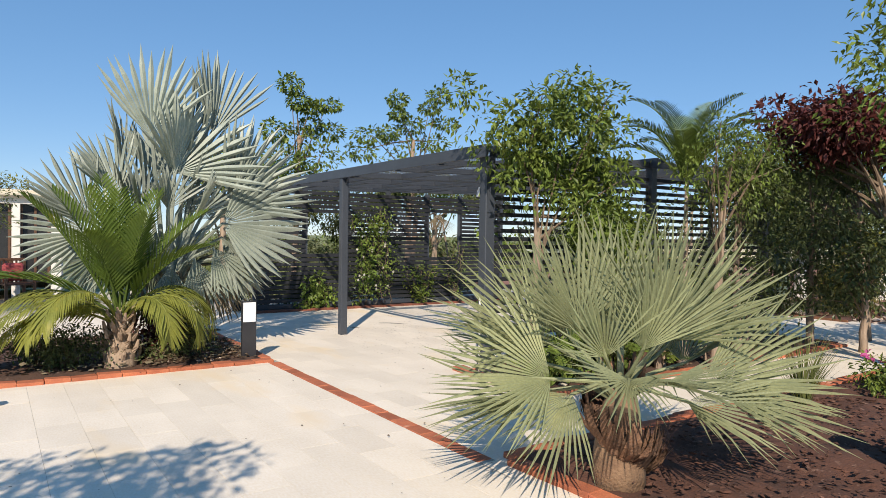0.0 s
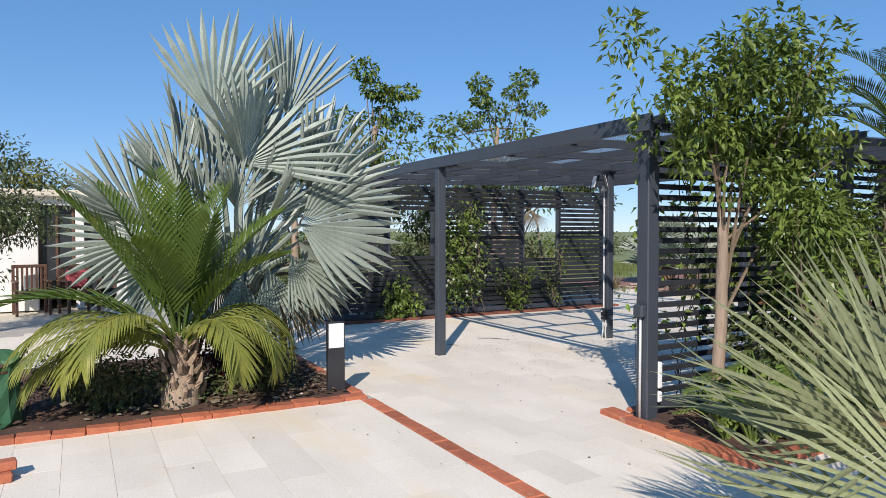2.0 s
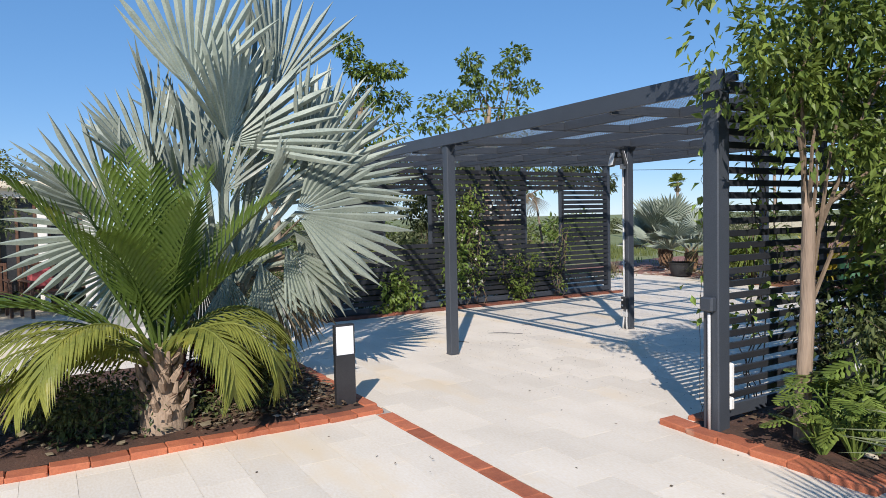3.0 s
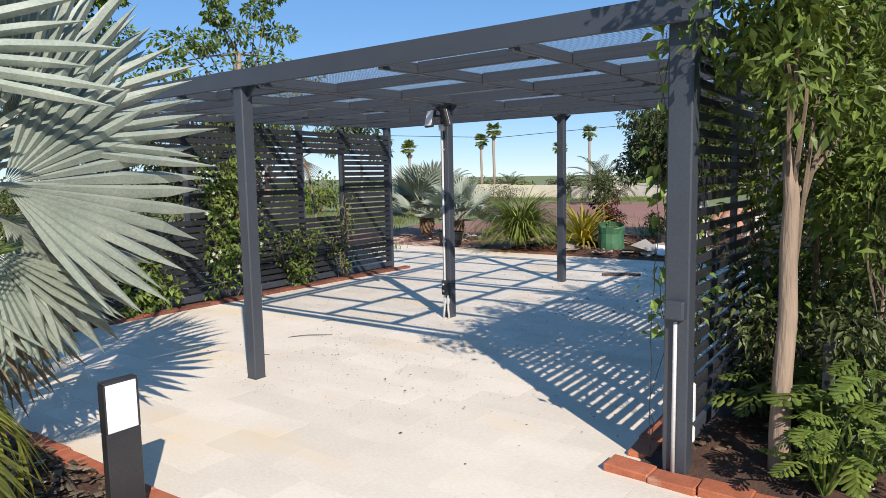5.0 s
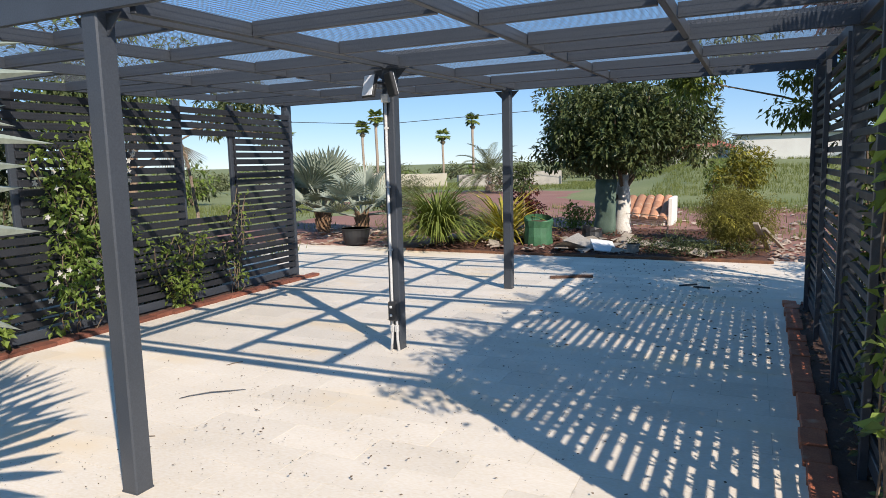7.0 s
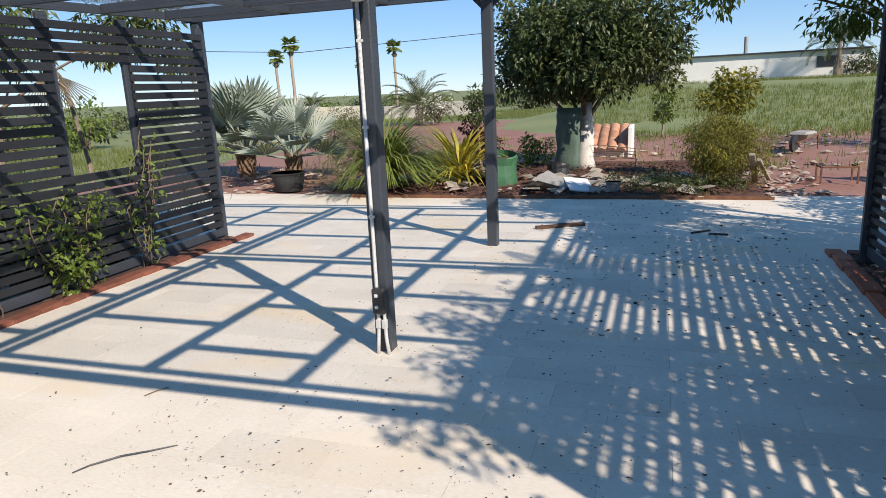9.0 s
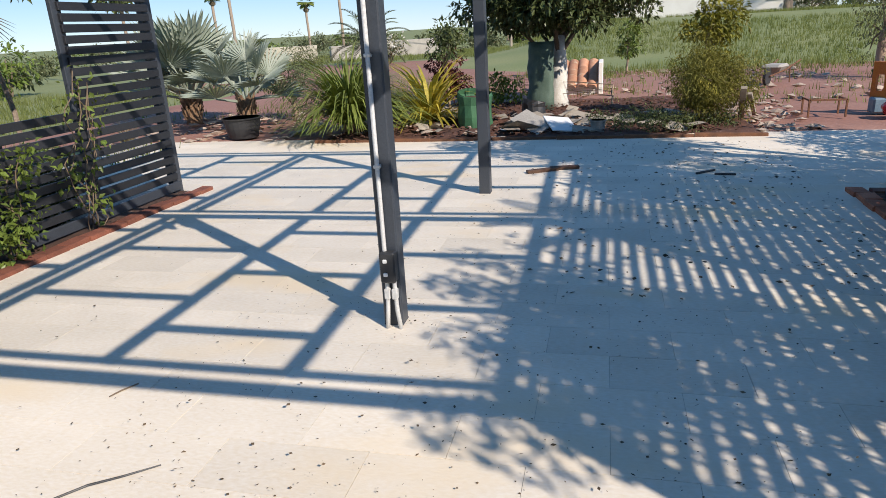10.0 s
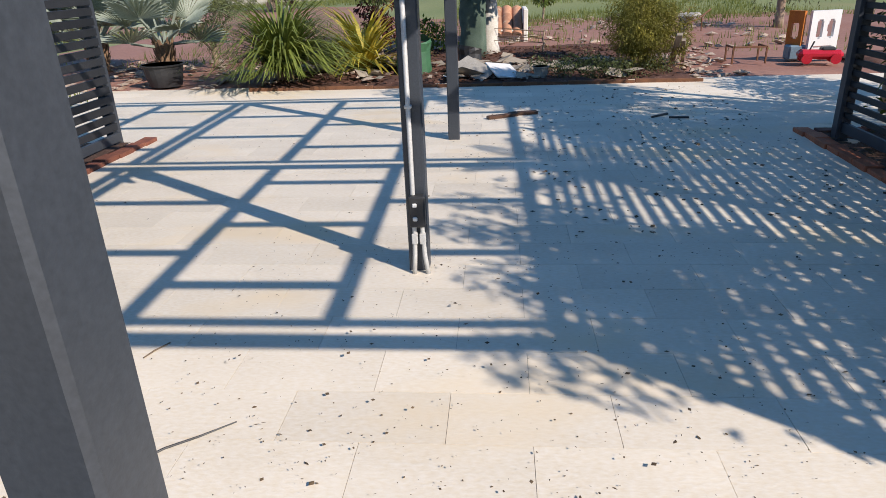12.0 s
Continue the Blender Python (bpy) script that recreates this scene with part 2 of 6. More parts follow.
def add_box(bm, cx, cy, cz, sx, sy, sz, bevel=0.0, rot=None):
    made = bmesh.ops.create_cube(bm, size=1.0)["verts"]
    bmesh.ops.scale(bm, vec=(sx, sy, sz), verts=made)
    if bevel:
        edges = list({e for v in made for e in v.link_edges})
        made = list({v for f in bmesh.ops.bevel(bm, geom=edges, offset=bevel, segments=1, affect="EDGES", profile=0.5)["faces"] for v in f.verts} | set(v for v in made if v.is_valid))
    if rot:
        bmesh.ops.transform(bm, matrix=rot, verts=made)
    bmesh.ops.translate(bm, vec=(cx, cy, cz), verts=made)
    return made


def box(cx, cy, cz, sx, sy, sz, bevel=0.004, rot=None):
    bm = bmesh.new()
    add_box(bm, cx, cy, cz, sx, sy, sz, bevel, rot)
    return bm


def tube(points, radii, sides=8, cap=True):
    """Vertices and faces of a tube along points."""
    pts = [Vector(p) for p in points]
    vs, fs = [], []
    for i, p in enumerate(pts):
        d = (pts[min(i + 1, len(pts) - 1)] - pts[max(i - 1, 0)]).normalized()
        u = d.orthogonal().normalized() if abs(d.z) > 0.9 else d.cross(Vector((0, 0, 1))).normalized()
        if abs(d.z) > 0.9:
            u = (Vector((1, 0, 0)) - d * d.x).normalized()
        w = d.cross(u)
        for k in range(sides):
            a = 2 * math.pi * k / sides
            vs.append(p + (u * math.cos(a) + w * math.sin(a)) * radii[i])
    for i in range(len(pts) - 1):
        for k in range(sides):
            a, b = i * sides + k, i * sides + (k + 1) % sides
            fs.append((a, b, b + sides, a + sides))
    if cap:
        fs.append(tuple(range(sides - 1, -1, -1)))
        fs.append(tuple((len(pts) - 1) * sides + k for k in range(sides)))
    return vs, fs


class Soup:
    """Vertices and faces gathered into one mesh."""

    def __init__(self):
        self.v, self.f = [], []

    def add(self, vs, fs):
        n = len(self.v)
        self.v.extend(vs)
        self.f.extend(tuple(i + n for i in f) for f in fs)

    def put(self, name, material, parent=None, label="", smooth=False):
        return piece(name, self.v, self.f, material, parent, label, smooth)


def unit(rng):
    while True:
        v = Vector((rng.uniform(-1, 1), rng.uniform(-1, 1), rng.uniform(-1, 1)))
        if 0.05 < v.length < 1:
            return v.normalized()


# ---- plants ----
def fan_leaf_at(parent, material, base, hast, fwd, face, radius, segments, span, cup, split, droop, rng, stalk_r=0.02, slim=0.8, wild=1.0):
    """A fan leaf whose stalk runs from base to hast, whose blade points along fwd and turns its face towards face."""
    base, hast, fwd = Vector(base), Vector(hast), Vector(fwd).normalized()
    up = Vector(face)
    up = (up - fwd * up.dot(fwd)).normalized()
    side = fwd.cross(up)
    rot = Matrix((side, fwd, up)).transposed()
    bv, bf = fan_blade(radius, segments, radians(span), cup, split, droop, rng, slim=slim, wild=wild)
    leaf = piece("leaf", [rot @ v + hast for v in bv], bf, material, parent)
    bend = base.lerp(hast, 0.55) + Vector((0, 0, 0.08 * (hast - base).length)) - fwd * 0.05
    pts = [base, base.lerp(bend, 0.5) + Vector((0, 0, .03)), bend, bend.lerp(hast, 0.55), hast, hast + fwd * radius * 0.3 - up * 0.012]
    piece("stalk", *tube(pts, [stalk_r * k for k in (1.5, 1.25, 1.05, .95, .85, .2)], 6), material, leaf)
    return leaf


def leaf_shape(soup, base, way, up, length, width, fold=0.25, droop=0.15):
    """A pointed leaf of two folded halves."""
    side = way.cross(up)
    if side.length < 1e-4:
        side = way.orthogonal()
    side.normalize()
    up = side.cross(way).normalized()
    mid = base + way * length * 0.45 - up * length * droop * 0.2
    tip = base + way * length - up * length * droop
    soup.add([base, mid + side * width / 2 + up * width * fold, tip, mid - side * width / 2 + up * width * fold, mid],
             [(0, 4, 1), (4, 2, 1), (0, 3, 4), (3, 2, 4)])


def crown(name, material, clumps, per, leaf, rng, parent=None, label="", width=0.4, hang=0.3, spread=1.0):
    """Leaves in clumps: (x, y, z, rx, ry, rz) each with per leaves, thinner towards the middle."""
    s = Soup()
    for cx, cy, cz, rx, ry, rz in clumps:
        c = Vector((cx, cy, cz))
        for _ in range(per):
            d = unit(rng)
            r = rng.uniform(0.35, 1.0) ** 0.6 * spread * rng.choice((1, 1, 1, 1.12))
            p = c + Vector((d.x * rx, d.y * ry, d.z * rz)) * r
            w = (d * 0.8 + unit(rng) * 0.8 + Vector((0, 0, -hang))).normalized()
            u = (Vector((0, 0, 1)) + unit(rng) * 0.7).normalized()
            L = leaf * rng.uniform(0.65, 1.25)
            leaf_shape(s, p, w, u, L, L * width)
    return s.put(name, material, parent, label)


def limbs(name, material, stem, tips, r0, parent, rng, label=""):
    """Branches from points on the stem to the clump centres."""
    made = None
    for t in tips[::max(1, len(tips) // 9)]:
        a = stem[rng.randrange(max(1, len(stem) // 2), len(stem))]
        a, b = Vector(a), Vector(t)
        m = a.lerp(b, 0.5) + Vector((rng.uniform(-.08, .08), rng.uniform(-.08, .08), rng.uniform(0, .1)))
        vs, fs = tube([a, m, b], [r0, r0 * 0.65, r0 * 0.3], 5)
        made = piece(name, vs, fs, material, parent, label)
    return made


def tree(x, y, trunk, lean, radius, clumps, per, leaf, material, seed, name="tree", label="", category="tree", bark=None, width=0.4, hang=0.3, z=0.0):
    """trunk: height; clumps: (dx, dy, z, rx, ry, rz) about the foot."""
    rng = random.Random(seed)
    ob = tagged(empty(name, x, y, z), label, category)
    pts = [(lean[0] * k + rng.uniform(-.015, .015) * (k > 0), lean[1] * k + rng.uniform(-.015, .015) * (k > 0), trunk * k - 0.05 * (k == 0)) for k in (0, 0.12, 0.3, 0.5, 0.7, 0.85, 1.0)]
    vs, fs = tube(pts, [radius * q for q in (1.35, 1.08, 1.0, 0.95, 0.88, 0.8, 0.55)], 12)
    piece("trunk", vs, fs, bark or M_BARK, ob, smooth=True)
    limbs("limb", M_TWIG, pts, [c[:3] for c in clumps], radius * 0.32, ob, rng)
    crown("crown", material, clumps, per, leaf, rng, ob, width=width, hang=hang)
    return ob


def clumps_in(n, seed, cx, cy, cz, rx, ry, rz, size):
    rng = random.Random(seed)
    out = []
    for _ in range(n):
        d = unit(rng) * rng.uniform(0.35, 1.0)
        k = size * rng.uniform(0.65, 1.3)
        out.append((cx + d.x * rx, cy + d.y * ry, cz + d.z * rz, k, k, k * 0.8))
    return out


def fan_blade(radius, segments, span, cup, split, droop, rng, ragged=0.07, slim=0.8, wild=1.0):
    """The pleated blade of a fan leaf about its hastula at the origin, pointing along +y, facing +z; slim: a segment's width half way out."""
    vs, fs = [], []
    half = span / 2
    for i in range(segments):
        a0, a1 = -half + span * i / segments, -half + span * (i + 1) / segments
        am, da = (a0 + a1) / 2, (a1 - a0) / 2
        mid = am / half
        R = radius * (1.0 - 0.18 * mid * mid) * rng.uniform(1 - ragged * wild, 1 + ragged)
        rs = R * split * (1.0 - 0.12 * abs(mid)) * rng.uniform(0.94, 1.06)
        bend = am + da * wild * rng.uniform(-0.45, 0.45)
        sag = rng.uniform(-0.03 * (wild > 1), 0.07) * wild * radius
        wide = rs * math.sin(da)

        def at(a, r, across, lift):
            q = r / radius
            x, y = math.sin(a) * r + math.cos(a) * across, math.cos(a) * r - math.sin(a) * across
            return Vector((x, y, lift + cup * abs(math.sin(a)) * r - droop * q * q * radius))
        n = len(vs)
        rm = (rs + R) / 2
        vs += [at(am, 0.02 * radius, 0, 0), at(am, rs * .5, -wide * .5, -wide * .3), at(am, rs * .5, 0, wide * .3), at(am, rs * .5, wide * .5, -wide * .3),
               at(am, rs, -wide * .94, -wide * .55), at(am, rs, 0, wide * .55), at(am, rs, wide * .94, -wide * .55),
               at(bend, R, 0, -sag),
               at((am + bend) / 2, rm, -wide * slim, -wide * .35 - sag * .25), at((am + bend) / 2, rm, 0, wide * .5 - sag * .25), at((am + bend) / 2, rm, wide * slim, -wide * .35 - sag * .25)]
        fs += [(n, n + 2, n + 1), (n, n + 3, n + 2), (n + 1, n + 2, n + 5, n + 4), (n + 2, n + 3, n + 6, n + 5),
               (n + 4, n + 5, n + 9, n + 8), (n + 5, n + 6, n + 10, n + 9), (n + 8, n + 9, n + 7), (n + 9, n + 10, n + 7)]
    return vs, fs


def fan_palm_leaf(name, parent, material, stalk_mat, base, az, el, stalk, radius, segments, span, cup, split, droop, tip_el, rng, stalk_r=0.014, roll=0.0):
    """A leaf: a stalk bending from elevation el to tip_el, and a fan blade at its end."""
    steps, p, pts, e = 5, Vector(base), [Vector(base)], el
    for i in range(steps):
        e = el + (tip_el - el) * (i + 1) / steps * 0.6
        p = p + Vector((math.cos(az) * math.cos(e), math.sin(az) * math.cos(e), math.sin(e))) * stalk / steps
        pts.append(p.copy())
    vs, fs = tube(pts, [stalk_r * (1.5 - 0.6 * i / steps) for i in range(steps + 1)], 5)
    fwd = Vector((math.cos(az) * math.cos(tip_el), math.sin(az) * math.cos(tip_el), math.sin(tip_el)))
    side = Vector((math.sin(az), -math.cos(az), 0))
    up = side.cross(fwd)
    rot = Matrix((side, fwd, up)).transposed()
    rot = Matrix.Rotation(roll, 3, fwd) @ rot
    bv, bf = fan_blade(radius, segments, span, cup, split, droop, rng)
    leaf = piece(name, [rot @ v + p for v in bv], bf, material, parent)
    piece("stalk", vs, fs, stalk_mat, leaf)
    return leaf


def frond(name, parent, material, base, az, el, length, leaflet, pairs, bend, rng, width=0.035, vee=0.5, hang=0.4, along=0.55, stalk=0.15, rib=0.014):
    """A feather leaf: an arching rib with two rows of hanging leaflets."""
    s = Soup()
    steps, p, e = 14, Vector(base), el
    pts, dirs = [p.copy()], []
    for i in range(steps):
        d = Vector((math.cos(az) * math.cos(e), math.sin(az) * math.cos(e), math.sin(e)))
        dirs.append(d)
        p = p + d * length / steps
        pts.append(p.copy())
        e -= bend / steps * (0.5 + 1.2 * i / steps)
    dirs.append(dirs[-1])
    s.add(*tube(pts, [rib * (1.2 - 1.05 * i / steps) for i in range(steps + 1)], 5))
    side0 = Vector((math.sin(az), -math.cos(az), 0))
    for k in range(pairs):
        q = stalk + (1 - stalk) * (k + 0.5) / pairs
        i = min(steps - 1, int(q * steps))
        c = pts[i].lerp(pts[i + 1], q * steps - i)
        d = dirs[i]
        up = side0.cross(d)
        L = leaflet * (math.sin(math.pi * min(1, 0.22 + 0.74 * q)) ** 0.6) * rng.uniform(0.9, 1.08)
        for sgn in (-1, 1):
            w = (side0 * sgn * math.cos(vee) + up * math.sin(vee) + d * (along + 0.5 * q) + Vector((0, 0, -rng.uniform(0, .12)))).normalized()
            n = len(s.v)
            m1 = c + w * L * 0.45 + Vector((0, 0, -hang * 0.12 * L))
            tip = c + w * L * 0.97 + Vector((0, 0, -hang * 0.5 * L))
            u = d.cross(w).normalized().cross(w).normalized() * width / 2
            f = w.cross(u).normalized() * width * 0.18
            s.add([c - u * 0.4, c + u * 0.4, m1 - u, m1 + f, m1 + u, tip], [(0, 3, 2), (0, 1, 3), (1, 4, 3), (2, 3, 5), (3, 4, 5)])
    return s.put(name, material, parent)


def blades(name, material, x0, y0, n, spread, length, width, rng, parent=None, label="", lean=0.9, z=0.0, arch=0.7):
    """A tuft of arching strap blades."""
    s = Soup()
    for _ in range(n):
        az = rng.uniform(0, 2 * math.pi)
        el = radians(rng.uniform(90 - 75 * lean, 88))
        r = rng.uniform(0, spread)
        p = Vector((x0 + math.cos(az) * r, y0 + math.sin(az) * r, z))
        L = length * rng.uniform(0.6, 1.1)
        w = width * rng.uniform(0.7, 1.2)
        side = Vector((math.sin(az), -math.cos(az), 0))
        pts = [p.copy()]
        e = el
        for i in range(4):
            p = p + Vector((math.cos(az) * math.cos(e), math.sin(az) * math.cos(e), math.sin(e))) * L / 4
            p.z = max(p.z, z + 0.01)
            e -= arch * rng.uniform(0.5, 1.2) / 2
            pts.append(p.copy())
        ws = (w * 0.7, w, w * 0.9, w * 0.6)
        vs = []
        for q, ww in zip(pts, ws):
            vs += [q - side * ww / 2, q + side * ww / 2]
        vs.append(pts[4])
        s.add(vs, [(0, 1, 3, 2), (2, 3, 5, 4), (4, 5, 7, 6), (6, 7, 8)])
    return s.put(name, material, parent, label)

# ---- ground ----
R = random.Random(7)


def sheet(name, x0, x1, y0, y1, z, step, rise, material, seed, label, category, kind="structure", edge=0.0, border=None):
    """A bumpy sheet of ground; border: how far its outline wanders."""
    nx, ny = max(2, int((x1 - x0) / step)), max(2, int((y1 - y0) / step))
    vs, fs = [], []
    for j in range(ny + 1):
        for i in range(nx + 1):
            x, y = x0 + (x1 - x0) * i / nx, y0 + (y1 - y0) * j / ny
            rim = min(i, nx - i, j, ny - j) == 0
            h = z + rise * (noise.noise((x * 1.7 + seed, y * 1.7, seed)) * 0.6 + noise.noise((x * 6, y * 6, seed)) * 0.4)
            if rim:
                h = z + edge
                if border:
                    x += border * noise.noise((x * .3, y * .3, seed))
                    y += border * noise.noise((x * .3, y * .3, seed + 9))
            vs.append((x, y, h))
    for j in range(ny):
        for i in range(nx):
            a = j * (nx + 1) + i
            fs.append((a, a + 1, a + nx + 2, a + nx + 1))
    return tagged(piece(name, vs, fs, material, smooth=True), label, category, kind=kind)


piece("ground", [(-2500, -2500, -0.05), (2500, -2500, -0.05), (2500, 2500, -0.05), (-2500, 2500, -0.05)], [(0, 1, 2, 3)], M_LAWN)
tagged(bpy.data.objects["ground"], "rough green field grass reaching the horizon", "ground", kind="structure")
sheet("earth", 13.6, 27.0, -6, 19.5, -0.03, 0.5, 0.05, M_EARTH, 3, "bare pinkish red earth with weedy green patches", "ground", edge=-0.04, border=3.0)
sheet("earth", 25.5, 40.0, 9.5, 24, -0.034, 0.7, 0.04, M_EARTH, 5, "bare pinkish earth running out into the field", "ground", edge=-0.045, border=3.0)


def rise(x, y):
    """Height of the field that climbs gently towards the far sheds."""
    a, b = min(1, max(0, (x - 27) / 22)), min(1, max(0, (15 - y) / 6))
    return 1.45 * a * a * (3 - 2 * a) * b * b * (3 - 2 * b)


vs = [(26 + 3 * i, -45 + 3 * j, rise(26 + 3 * i, -45 + 3 * j) - 0.055 + (0 if i else -0.02)) for j in range(22) for i in range(24)]
tagged(piece("ground", vs, [(j * 24 + i, j * 24 + i + 1, j * 24 + i + 25, j * 24 + i + 24) for j in range(21) for i in range(23)], M_LAWN, smooth=True), "grassy field climbing gently to far sheds", "ground", kind="structure")

sheet("earth", -9, 4.3, 13.2, 19.5, -0.025, 0.5, 0.02, M_CREAM, 5, "pale sandy court before the white house", "ground", edge=-0.03)

BEDS = {"bed_west": (-6.0, 3.0, 7.75, 10.6), "bed_screen": (4.78, 10.55, 4.76, 6.0), "bed_fan": (3.30, 16.0, -4.5, 3.42), "bed_far": (13.74, 17.6, 6.2, 12.3), "bed_north": (4.5, 10.5, 12.55, 12.95)}

# ---- paving ----
TX, TY, GAP = 0.305, 0.61, 0.002
base = piece("floor", [(-6, -5, -0.004), (14.0, -5, -0.004), (14.0, 15.6, -0.004), (-6, 15.6, -0.004), (-6, -5, -0.04), (14.0, -5, -0.04), (14.0, 15.6, -0.04), (-6, 15.6, -0.04)],
             [(0, 1, 2, 3), (0, 4, 5, 1), (1, 5, 6, 2), (2, 6, 7, 3), (3, 7, 4, 0)], M_GROUT)
tagged(base, "pale travertine paving of rectangular slabs in running bond", "floor", kind="structure")


def paved(x, y):
    if x > 13.9 or y > 15.4 or x < -5.8 or y < -4.8:
        return False
    if y > 12.9 and 4.3 < x < 10.7:
        return False
    if y > 13.6 and x < 4.3:
        return False
    if 3.00 < x < 3.19 and 3.5 < y < 7.76:
        return abs(x - 3.095) > 0.09
    return not any(a + 0.2 < x < b - 0.2 and c + 0.2 < y < d - 0.2 for a, b, c, d in BEDS.values())


def slab(w, d):
    return ([(-w, -d, -0.012), (w, -d, -0.012), (w, d, -0.012), (-w, d, -0.012), (-w, -d, 0), (w, -d, 0), (w, d, 0), (-w, d, 0)],
            [(0, 1, 5, 4), (1, 2, 6, 5), (2, 3, 7, 6), (3, 0, 4, 7), (4, 5, 6, 7)])


slab_v, slab_f = slab(TX / 2 - GAP / 2, TY / 2 - GAP / 2)
near_slabs, far_slabs = [], Soup()
for i in range(-40, 27):
    for j in range(-25, 12):
        x, y = 6.1 + TX * (i + 0.5), 9.0 + TY * (j + 0.5) + (TY / 2 if i % 2 else 0)
        cuts = [(x, y, TX, TY)]
        if x - TX / 2 < 3.165 and x + TX / 2 > 3.025 and 3.5 < y < 7.9:
            cuts = []
            for lo, hi in ((x - TX / 2, 3.025), (3.165, x + TX / 2)):
                if hi - lo > 0.02:
                    cuts.append(((lo + hi) / 2, y, hi - lo, TY))
        for cx, cy, w, d in cuts:
            if not paved(cx, cy):
                continue
            z = R.uniform(-0.0005, 0.0005)
            if w == TX and 4.9 < cx < 9.2 and 6.3 < cy < 12.2 and len(near_slabs) < 300:
                near_slabs.append((cx, cy, z))
            else:
                sv, sf = slab(w / 2 - GAP / 2, d / 2 - GAP / 2)
                far_slabs.add([(cx + a, cy + b, z + c) for a, b, c in sv], sf)
tagged(far_slabs.put("slabs", M_TILE_FAR, base), "travertine slabs of the wider terrace", kind="stuff")

# ---- kerbs of flat bricks ----
BRICK = {}


def brick_mesh(l, w, h, k, material=None):
    material = material or M_BRICK
    key = (l, w, h, k, material.name)
    if key not in BRICK:
        rng = random.Random(str(key))
        bm = bmesh.new()
        add_box(bm, 0, 0, 0, l, w, h, 0.006)
        for v in bm.verts:
            v.co += Vector((rng.uniform(-.003, .003), rng.uniform(-.003, .003), rng.uniform(-.003, .003)))
        me = bpy.data.meshes.new("brick")
        bm.to_mesh(me)
        bm.free()
        me.materials.append(material)
        BRICK[key] = me
    return BRICK[key]


def kerb(label, a, b, width=0.12, top=0.04, height=0.055, length=0.235, rng=R, jitter=1.7, material=None):
    """A row of bricks laid end to end from a to b."""
    a, b = Vector((*a, 0)), Vector((*b, 0))
    n = max(1, round((b - a).length / length))
    step = (b - a).length / n
    ang = math.degrees(math.atan2(b.y - a.y, b.x - a.x))
    ob = tagged(empty("kerb", a.x, a.y, 0, ang), label, "kerb", kind="structure")
    for i in range(n):
        o = under(new("brick", brick_mesh(round(step - 0.004, 3), width, height, i % 4, material)), ob)
        o.matrix_basis = pose((i + 0.5) * step, rng.uniform(-.006, .006) * jitter, top - height / 2 + rng.uniform(-.005, .004) * jitter, rng.uniform(-1, 1) * jitter, rng.uniform(-1, 1) * jitter, rng.uniform(-1.5, 1.5) * jitter)
    return ob


K1 = "terracotta brick kerb edging a planting bed"
kerb("flush terracotta brick strip across the pale paving", (3.095, 7.58), (3.095, 3.55), width=0.13, top=0.004, height=0.03, jitter=0.25)
kerb(K1, (-6, 7.68), (3.1, 7.68), width=0.14)
kerb(K1, (3.06, 7.78), (3.06, 10.6), width=0.12)
kerb(K1, (4.72, 6.16), (4.68, 4.64), width=0.15)
kerb(K1, (4.92, 6.06), (10.7, 5.98), width=0.14)
kerb(K1, (4.76, 4.68), (10.6, 4.73), width=0.14)
# shade on these end bricks is put into their colour by the darker material
kerb("brick kerb at the end of the bed, coloured dark as in shade", (10.62, 5.88), (10.62, 4.82), width=0.13, material=M_BRICK_DARK)
kerb("weathered brown brick kerb under the slatted screen", (4.45, 12.47), (10.75, 12.40), width=0.13, material=M_BRICK_DARK)
kerb(K1, (3.24, 3.48), (9.5, 3.48), width=0.13)
kerb(K1, (3.24, 3.40), (3.24, -4.0), width=0.13)
kerb("thin dark rusty edging along the far planting bed", (13.68, 6.06), (13.70, 12.4), width=0.04, top=0.045, length=0.9, material=M_RUST)

# ---- beds ----
sheet("bed", *BEDS["bed_west"][:2], *BEDS["bed_west"][2:], 0.03, 0.09, 0.05, M_SOIL, 11, "dark rough soil of the palm bed", "soil")
sheet("bed", 3.06, 3.3, 10.5, 10.7, 0.01, 0.1, 0.02, M_SOIL, 12, "spilled soil at the corner of the bed", "soil")
sheet("bed", 4.76, 10.56, 4.74, 6.01, 0.02, 0.09, 0.05, M_SOIL, 13, "dark soil under the slatted screen", "soil")
sheet("bed", 3.28, 16.0, -4.5, 3.43, 0.05, 0.09, 0.10, M_MULCH, 14, "reddish bark mulch of the fan palm bed", "soil", edge=-0.03)
sheet("bed", 13.72, 18.5, 6.1, 12.35, 0.03, 0.10, 0.10, M_MULCH, 15, "reddish mulch and rubble of the far planting bed", "soil", edge=-0.02)
sheet("bed", 4.5, 10.6, 12.53, 13.0, 0.02, 0.08, 0.03, M_SOIL, 16, "narrow strip of dark soil under the slatted screen", "soil")


